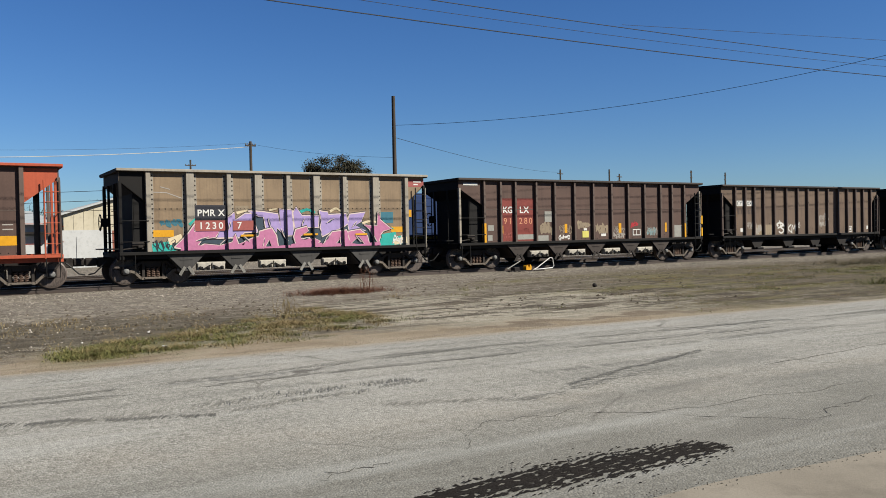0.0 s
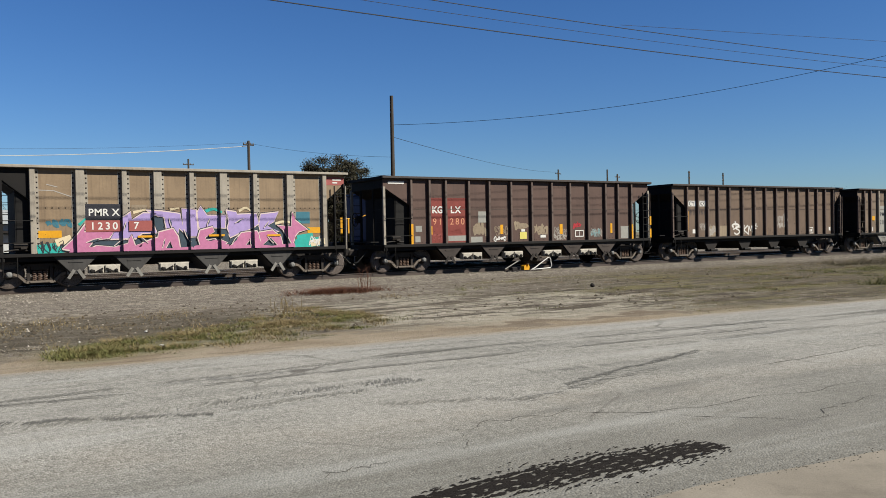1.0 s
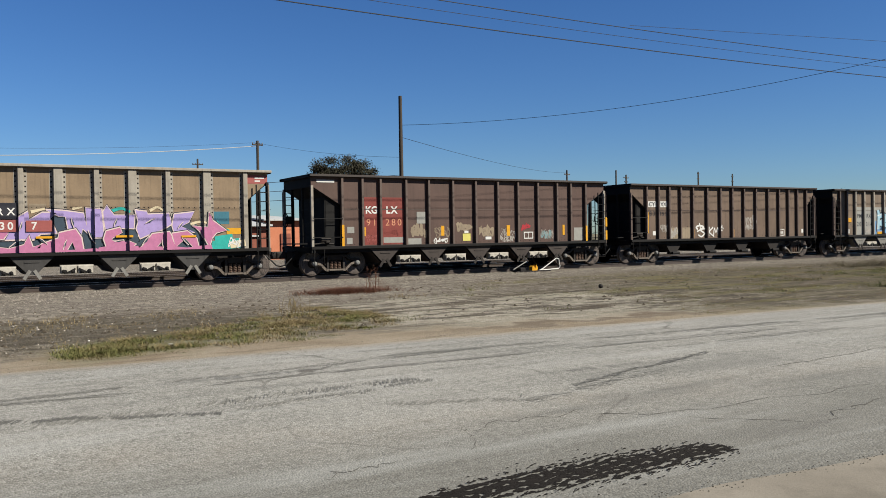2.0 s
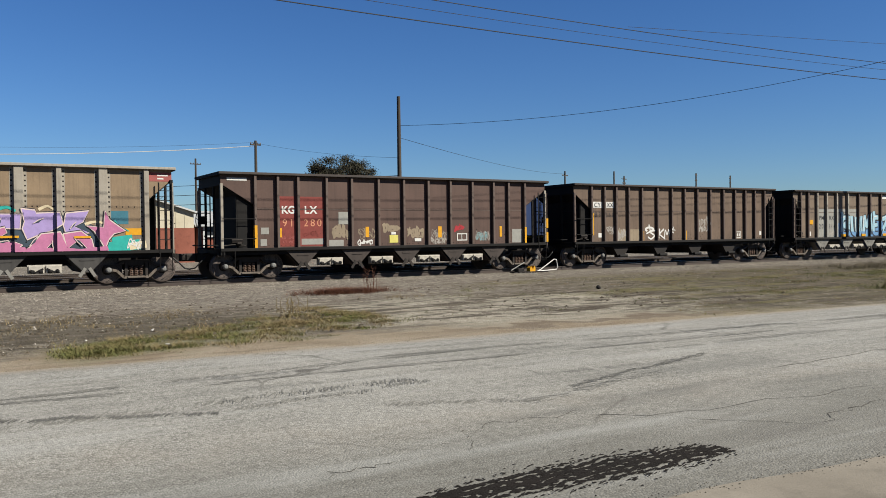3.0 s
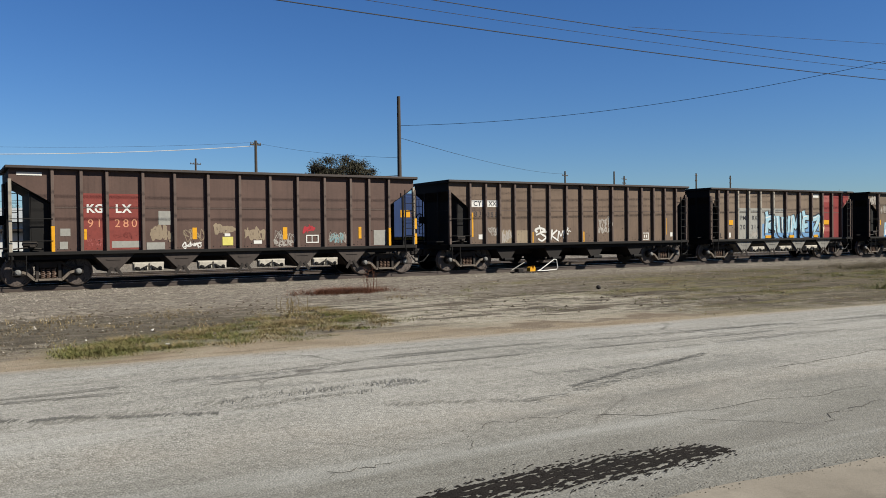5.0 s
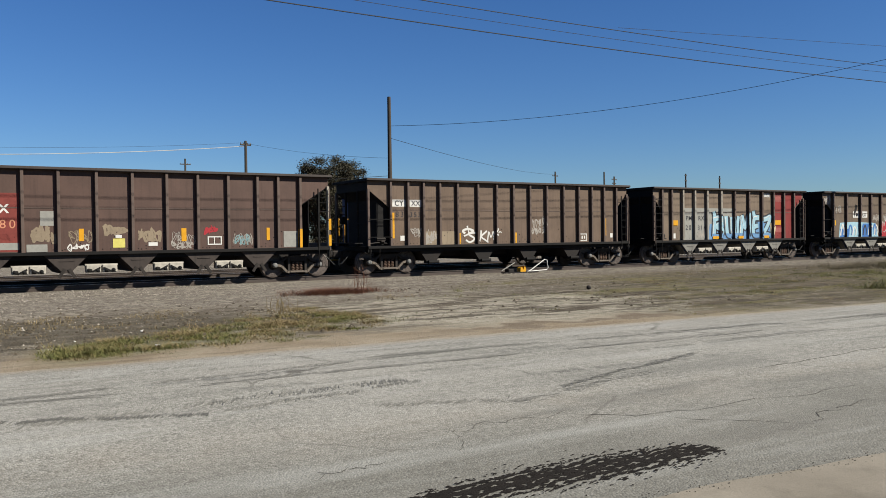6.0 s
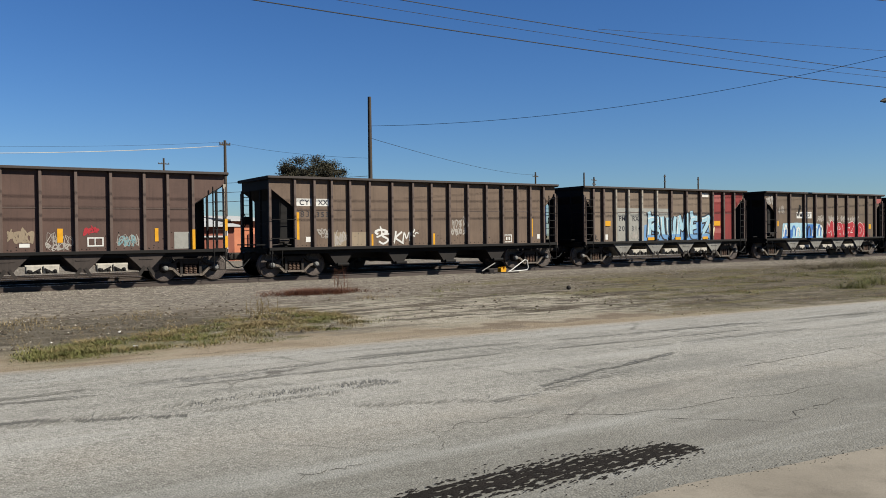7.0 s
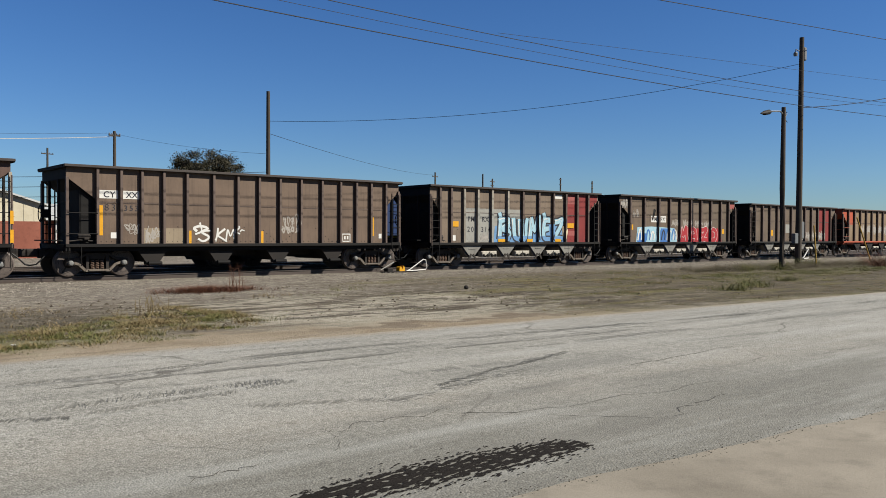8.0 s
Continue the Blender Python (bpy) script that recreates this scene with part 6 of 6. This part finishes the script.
big = utility_pole(48.15, 24.3, 13.45, 0.19, "tall dark wooden utility pole with a transformer", lean=0.2, turn=0)
part("transformer", tube(bmesh.new(), [(0.42, 0, 12.1), (0.42, 0, 12.15), (0.42, 0, 12.85), (0.42, 0, 12.9)], [0.1, 0.17, 0.17, 0.1], 12), GALV, big)
bm = tube(bmesh.new(), [(-0.1, 0, 12.6), (-0.5, 0, 12.65), (-0.55, 0, 12.45)], 0.03)
tube(bm, [(-0.55, 0, 12.5), (-0.55, 0, 12.4), (-0.55, 0, 12.25)], [0.05, 0.13, 0.11], 10)
part("security_lamp", bm, GALV, big)
part("meter_box", box(bmesh.new(), 0.2, 0.5, -0.12, 0.12, 1.5, 2.5, 0.02), GALV, big)
part("meter_box", box(bmesh.new(), -0.6, -0.22, -0.12, 0.12, 1.2, 1.8, 0.02), GALV, big)
lamp = tagged(new("street_lamp"), "dark street lamp post with a curved arm", "street lamp")
part("shaft", tube(bmesh.new(), [(0, 0, -0.2), (0, 0, 4), (0.05, 0, 7.95)], [0.15, 0.13, 0.10], 12), WOOD_POLE, lamp)
part("arm", tube(bmesh.new(), [(0, 0, 7.6), (-0.3, 0, 7.72), (-0.9, 0, 7.66), (-1.3, 0, 7.62)], 0.035), GALV, lamp)
part("lamp_head", tube(bmesh.new(), [(-1.15, 0, 7.62), (-1.35, 0, 7.58), (-1.75, 0, 7.5), (-2.1, 0, 7.44)], [0.04, 0.12, 0.11, 0.03], 10), STEEL_DARK, lamp)
part("bracket", tube(bmesh.new(), [(0.1, 0, 7.8), (0.4, 0, 7.7), (0.15, 0, 7.4), (0.42, 0, 7.25)], 0.02), GALV, lamp)
lamp.matrix_basis = pose(39.1, 20.56, 0)


for x, h in ((-21.2, 10.4), (91.9, 13.5)):      # the poles that carry the cables along the road
    utility_pole(x, 23.0, h, 0.18, "wooden pole that carries the road cables", [(h - 0.3, 1.2)], 0, 0)


def wire(pts, r, label, mat=WIRE):
    return tagged(ob_of("overhead_wire", tube(bmesh.new(), pts, r, 5), mat), label, "wire")


K = 23 / 13
for z0, x0, c, r, lab in ((5.47, 8.0, 0.00098, 0.018, "black overhead cable along the road"), (5.88, 8.0, 0.00113, 0.015, "black overhead power wire along the road"), (5.69, 8.5, 0.0013, 0.009, "thin overhead wire along the road")):
    wire([(K * x, 23, 1.6 + K * (z0 - 1.6 + c * (x - x0) ** 2)) for x in np.linspace(-12, 52, 60)], r, lab)
wire([(K * x, 23, 1.6 + K * (6.13 + 0.08 * (x - 18.2))) for x in np.linspace(4, 60, 20)], 0.02, "black overhead cable high over the verge")
wire([(K * x, 23, 1.6 + K * (4.42 + 0.07 * (x - 13.3))) for x in np.linspace(12.5, 34, 20)], 0.008, "thin overhead wire high over the verge")


def span(p, q, sag, r, label, mat=WIRE):
    p, q = Vector(p), Vector(q)
    wire([tuple(p.lerp(q, k / 24) - Vector((0, 0, sag * 4 * (k / 24) * (1 - k / 24)))) for k in range(25)], r, label, mat)


span((26.9, 50, 9.18), (48.1, 24.3, 11.85), 1.0, 0.014, "slack black wire between two poles")
span((48.35, 24.3, 9.3), (70, 24.0, 13.4), 0.4, 0.022, "black guy wire rising from the pole")
span((26.9, 50, 8.37), (99.2, 120, 12.9), 0.6, 0.016, "thin black wire running to distant poles")
span((26.9, 50, 7.0), (23.6, 70, 9.9), 0.25, 0.009, "thin wire between two poles")
span((-10, 70, 7.9), (23.6, 70, 9.65), 0.5, 0.03, "pale cable catching the sun", WIRE_PALE)
span((-10, 70, 8.6), (23.6, 70, 9.95), 0.5, 0.008, "thin wire between two poles")
for z in (3.3, 3.9, 4.5):
    span((-14, 61, z), (26.9, 50, z + 1.3), 0.4, 0.016, "thin service wire in front of the buildings")

for p, q in (((46.5, 22.4, 0), (46.4, 22.5, 2.25)), ((57.4, 24.0, 0), (56.2, 24.4, 2.9))):
    tagged(ob_of("guy_wire_guard", tube(bmesh.new(), [p, q], 0.045, 8), plain("guard_yellow", (0.50, 0.30, 0.06), 0.6)), "faded yellow plastic guard on a guy wire", "guy guard")

# ---- derail and switch gear beside the near rail ----
d = tagged(new("derail_device"), "yellow and white derail device beside the rail", "derail")
part("base_plate", box(bmesh.new(), -0.9, 0.9, -0.18, 0.18, 0.0, 0.06, 0.01), STEEL_DARK, d)
part("shoe", prism(bmesh.new(), [(-0.06, 0.055), (0.22, 0.06), (0.24, 0.2), (0.17, 0.3), (0.1, 0.14), (0.03, 0.27), (-0.05, 0.22)], -0.12, 0.12), YELLOW, d)
part("hoop", tube(bmesh.new(), [(0.4, 0, 0.04), (0.6, 0, 0.12), (1.35, 0, 0.55), (1.48, 0, 0.52), (1.55, 0, 0.2), (1.48, 0, 0.1), (0.45, 0, 0.05)], 0.024, 8), WHITE, d)
part("lever", tube(bmesh.new(), [(-0.9, 0.1, 0.12), (-0.2, 0.1, 0.45)], 0.024, 8), GREY_PATCH, d)
part("stand", box(bmesh.new(), -0.75, -0.45, -0.2, 0.1, 0.0, 0.2, 0.03), STEEL_DARK, d)
d.matrix_basis = pose(21.75, 28.75, 0.0)
w_hoop = tagged(new("switch_stand"), "white painted switch stand handle beside the rail", "switch stand")
part("handle", tube(bmesh.new(), [(0, 0, 0.05), (0.5, 0, 0.1), (1.2, 0, 0.7), (1.3, 0, 0.1), (0.3, 0, 0.06)], 0.05, 8), WHITE, w_hoop)
part("base", box(bmesh.new(), -0.2, 0.3, -0.2, 0.2, 0, 0.12, 0.02), STEEL_DARK, w_hoop)
w_hoop.matrix_basis = pose(56.5, 28.4, 0)
for x, y, r in ((2.95, 13.0, 0.035), (2.0, 14.4, 0.02), (3.2, 15.2, 0.03)):
    bm = bmesh.new()
    bmesh.ops.create_icosphere(bm, subdivisions=1, radius=r)
    for v in bm.verts:
        v.co *= rnd.uniform(0.6, 1.3)
        v.co.z = v.co.z * 0.5 + r * 0.6
    o = tagged(ob_of("paper_litter", bm, WHITE), "crumpled white paper litter in the grass", "litter")
    o.matrix_basis = pose(x, y, 0)
bm = bmesh.new()
bmesh.ops.create_icosphere(bm, subdivisions=2, radius=0.07)
for v in bm.verts:
    v.co *= 1 + 0.35 * noise.noise(v.co * 9)
o = tagged(ob_of("stone", bm, STEEL_DARK), "dark lump of coal on the gravel", "stone")
o.matrix_basis = pose(16.5, 18.5, 0.06)

# ---- buildings behind the tracks ----
CREAM_WALL = concrete_material("cream_siding", (0.50, 0.44, 0.32), (0.62, 0.56, 0.43))
WHITE_WALL = concrete_material("white_siding", (0.48, 0.48, 0.47), (0.60, 0.60, 0.59))
METAL_ROOF = concrete_material("metal_roof", (0.34, 0.36, 0.37), (0.48, 0.50, 0.50))
ROOF_PALE = concrete_material("pale_roof", (0.44, 0.45, 0.45), (0.56, 0.56, 0.55))
BRICK_RED = concrete_material("red_brick", (0.22, 0.075, 0.05), (0.31, 0.11, 0.075))
ORANGE_WALL = concrete_material("orange_wall", (0.50, 0.17, 0.09), (0.60, 0.23, 0.13))
DARK_GLASS = plain("dark_opening", (0.03, 0.035, 0.04), 0.2)


def gable(name, label, x0, x1, y0, y1, eave, ridge, split=None, wall=CREAM_WALL, low=None, roof=ROOF_PALE):
    root = tagged(new(name), label, "building")
    xm = (x0 + x1) / 2
    zs = split or 0.0
    up = [(x0, zs), (x1, zs), (x1, eave), (xm, ridge), (x0, eave)]
    for yy in (y0, y1 - 0.2):
        part("wall", prism(bmesh.new(), up, yy, yy + 0.2), wall, root)
        if split:
            part("wall", box(bmesh.new(), x0 - 0.03, x1 + 0.03, yy - 0.04, yy + 0.24, 0, zs), low, root, "red brick lower wall")
    for xx in (x0, x1 - 0.2):
        part("wall", box(bmesh.new(), xx, xx + 0.2, y0 + 0.2, y1 - 0.2, 0, eave), wall, root)
    for s in (-1, 1):
        e = x0 - 0.3 if s < 0 else x1 + 0.3
        ez = eave - 0.3 * (ridge - eave) / (xm - x0)
        part("roof", prism(bmesh.new(), [(e, ez), (xm, ridge), (xm, ridge + 0.12), (e, ez + 0.12)], y0 - 0.3, y1 + 0.3), roof, root)
    # vertical siding ribs
    n = int((x1 - x0) / 0.6)
    for k in range(1, n):
        x = x0 + (x1 - x0) * k / n
        zt = eave + (ridge - eave) * (1 - abs(x - xm) / (xm - x0)) - 0.03
        part("siding_rib", box(bmesh.new(), x - 0.02, x + 0.02, y0 - 0.02, y0, zs + 0.01, zt), wall, root)
    return root


def shed(name, label, x0, x1, y0, y1, front, back, wall, roof, fascia=True):
    root = tagged(new(name), label, "building")
    part("wall", box(bmesh.new(), x0, x1, y0, y0 + 0.2, 0, front), wall, root)
    part("wall", box(bmesh.new(), x0, x1, y1 - 0.2, y1, 0, back), wall, root)
    for xx in (x0, x1 - 0.2):
        bm = bmesh.new()
        vs = [bm.verts.new(p) for p in ((xx, y0 + 0.2, 0), (xx, y1 - 0.2, 0), (xx, y1 - 0.2, back), (xx, y0 + 0.2, front), (xx + 0.2, y0 + 0.2, 0), (xx + 0.2, y1 - 0.2, 0), (xx + 0.2, y1 - 0.2, back), (xx + 0.2, y0 + 0.2, front))]
        for q in ((0, 1, 2, 3), (7, 6, 5, 4), (0, 4, 5, 1), (1, 5, 6, 2), (2, 6, 7, 3), (3, 7, 4, 0)):
            bm.faces.new([vs[i] for i in q])
        part("wall", bm, wall, root)
    bm = bmesh.new()
    vs = [bm.verts.new(p) for z in (0.0, 0.12) for p in ((x0 - 0.3, y0 - 0.5, front + z), (x1 + 0.3, y0 - 0.5, front + z), (x1 + 0.3, y1 + 0.3, back + z), (x0 - 0.3, y1 + 0.3, back + z))]
    for q in ((3, 2, 1, 0), (4, 5, 6, 7), (0, 1, 5, 4), (1, 2, 6, 5), (2, 3, 7, 6), (3, 0, 4, 7)):
        bm.faces.new([vs[i] for i in q])
    part("roof", bm, roof, root)
    return root


wh = gable("warehouse", "cream metal warehouse with a red brick lower wall", 7.4, 15.6, 60, 84, 3.55, 4.85, 2.45, CREAM_WALL, BRICK_RED)
part("door", box(bmesh.new(), 8.15, 9.4, 59.9, 59.96, 0, 2.05), WHITE_WALL, wh, "pale grey steel door")
part("wall_panel", box(bmesh.new(), 7.3, 10.4, 59.94, 59.99, 0, 2.5), WHITE_WALL, wh, "white metal siding")
sh = shed("warehouse", "white metal warehouse with a grey sloping roof", -14, 7.0, 61, 80, 2.9, 4.4, WHITE_WALL, METAL_ROOF)
part("roller_door", box(bmesh.new(), 3.2, 6.0, 60.9, 60.98, 0, 2.2), ROOF_PALE, sh, "white roller door")
part("canopy", box(bmesh.new(), 2.5, 6.8, 60.2, 60.98, 2.3, 2.45), STEEL_DARK, sh, "dark canopy edge")
br = shed("brick_building", "low red brick building with a pale metal roof", 16.0, 21.0, 60.5, 76, 2.55, 4.1, BRICK_RED, ROOF_PALE)
part("window", box(bmesh.new(), 16.5, 18.2, 60.4, 60.48, 1.9, 2.5), DARK_GLASS, br, "dark window band")
for x in (16.4, 18.3, 20.4):
    part("post", box(bmesh.new(), x - 0.06, x + 0.06, 60.32, 60.44, 0, 2.55), WHITE_WALL, br, "white post")
part("beam", box(bmesh.new(), 16.4, 20.4, 60.32, 60.44, 1.78, 1.9), WHITE_WALL, br, "white beam")
orr = shed("orange_building", "small orange-painted building with a pale roof", 21.4, 24.6, 62, 72, 3.0, 3.6, ORANGE_WALL, ROOF_PALE)
part("door", box(bmesh.new(), 22.6, 23.4, 61.9, 61.97, 0, 2.0), BRICK_RED, orr, "brick-red door")

# blue locomotive on the second track
BLUE_CAR = car_paint("blue_paint", (0.010, 0.034, 0.12), (0.008, 0.014, 0.035), 0.35)
bw = tagged(new("locomotive"), "dark blue locomotive with yellow stripe and handrails on the second track", "locomotive")
part("hood", box(bmesh.new(), 1.95, 13.9, -1.35, 1.35, 1.25, 3.42, 0.06), BLUE_CAR, bw)
part("roof", box(bmesh.new(), 1.9, 13.95, -1.2, 1.2, 3.42, 3.52, 0.04), BLUE_CAR, bw)
part("stripe", box(bmesh.new(), 1.97, 13.88, -1.356, -1.35, 1.32, 1.44), YELLOW, bw)
part("frame", box(bmesh.new(), 0.0, 14.0, -1.45, 1.45, 0.95, 1.25, 0.02), STEEL_DARK, bw)
part("fuel_tank", box(bmesh.new(), 5.2, 9.0, -1.1, 1.1, 0.4, 0.95, 0.08), STEEL_DARK, bw)
for x in (4.2, 6.6, 9.0, 11.4):
    part("hood_door", box(bmesh.new(), x, x + 1.1, -1.38, -1.35, 1.6, 3.2, 0.01), BLUE_CAR, bw)
for x, top_, w in ((0.45, 2.35, 0.05), (0.8, 2.3, 0.035), (2.0, 2.62, 0.07)):
    part("handrail", box(bmesh.new(), x - w, x + w, -1.46, -1.40, 1.25, top_), YELLOW, bw, "yellow handrail post")
part("handrail", tube(bmesh.new(), [(0.4, -1.43, 2.3), (1.2, -1.43, 2.3), (2.0, -1.43, 2.55)], 0.022), YELLOW, bw, "yellow handrail")
part("step", box(bmesh.new(), 0.1, 0.7, -1.45, -1.1, 0.45, 0.5), YELLOW, bw, "yellow step edge")
for x in (3.2, 3.5, 3.8):
    part("painted_mark", box(bmesh.new(), x, x + 0.22, -1.362, -1.352, 2.38, 2.72), YELLOW, bw, "yellow painted bar")
for x in (7.35, 8.15, 8.95):
    for k in range(2):
        bm = bmesh.new()
        pts = [(x + 0.3 + 0.25 * math.cos(a), 2.35 + 0.45 * k + 0.2 * math.sin(a)) for a in (0.3, 1.2, 2.1, 3.0, 3.9, 4.9)]
        for p, q in zip(pts, pts[1:]):
            bar(bm, (p[0], -1.39, p[1]), (q[0], -1.39, q[1]), 0.17, 0.012)
        part("painted_mark", bm, YELLOW, bw, "bold yellow painted mark")
part("coupler", box(bmesh.new(), -0.7, 0.0, -0.15, 0.15, 0.68, 0.95, 0.04), TRUCK, bw)
for cx in (1.8, 12.2):
    for s in (-1, 1):
        side_frame(bw, cx, s)
    for dx in (-0.889, 0.889):
        ws = child("wheelset", AXLE_ME, bw, pose(cx + dx, 0, 0.457))
        for s in (-1, 1):
            child("wheel", WHEEL_ME, ws, pose(0, s * 0.79, 0, 0, 0, 0 if s < 0 else 180))
bw.matrix_basis = pose(15.35, 35.8, 0.15)


# ---- what moves ----
SHIFT = [(0.0, 0.0), (0.5, 1.719), (1.0, 3.439), (1.5, 5.136), (3.0, 10.118), (3.5, 11.784), (4.0, 13.446), (4.5, 15.093),
         (6.0, 20.034), (6.5, 21.657), (7.0, 23.253), (7.5, 24.838), (8.0, 26.448)]


def shift_at(t):
    return float(np.interp(t, [a for a, _ in SHIFT], [b for _, b in SHIFT]))


def motions():
    for car in CARS:
        walk(car["ob"], [(t, pose(car["start"] - s, TRACK_Y, RAIL_Z)) for t, s in SHIFT])
        for ws, x in car["wheels"]:
            walk(ws, [(k / 5, pose(x, 0, 0.457, 0, -math.degrees(shift_at(k / 5) / 0.457), 0)) for k in range(41)])


motions()
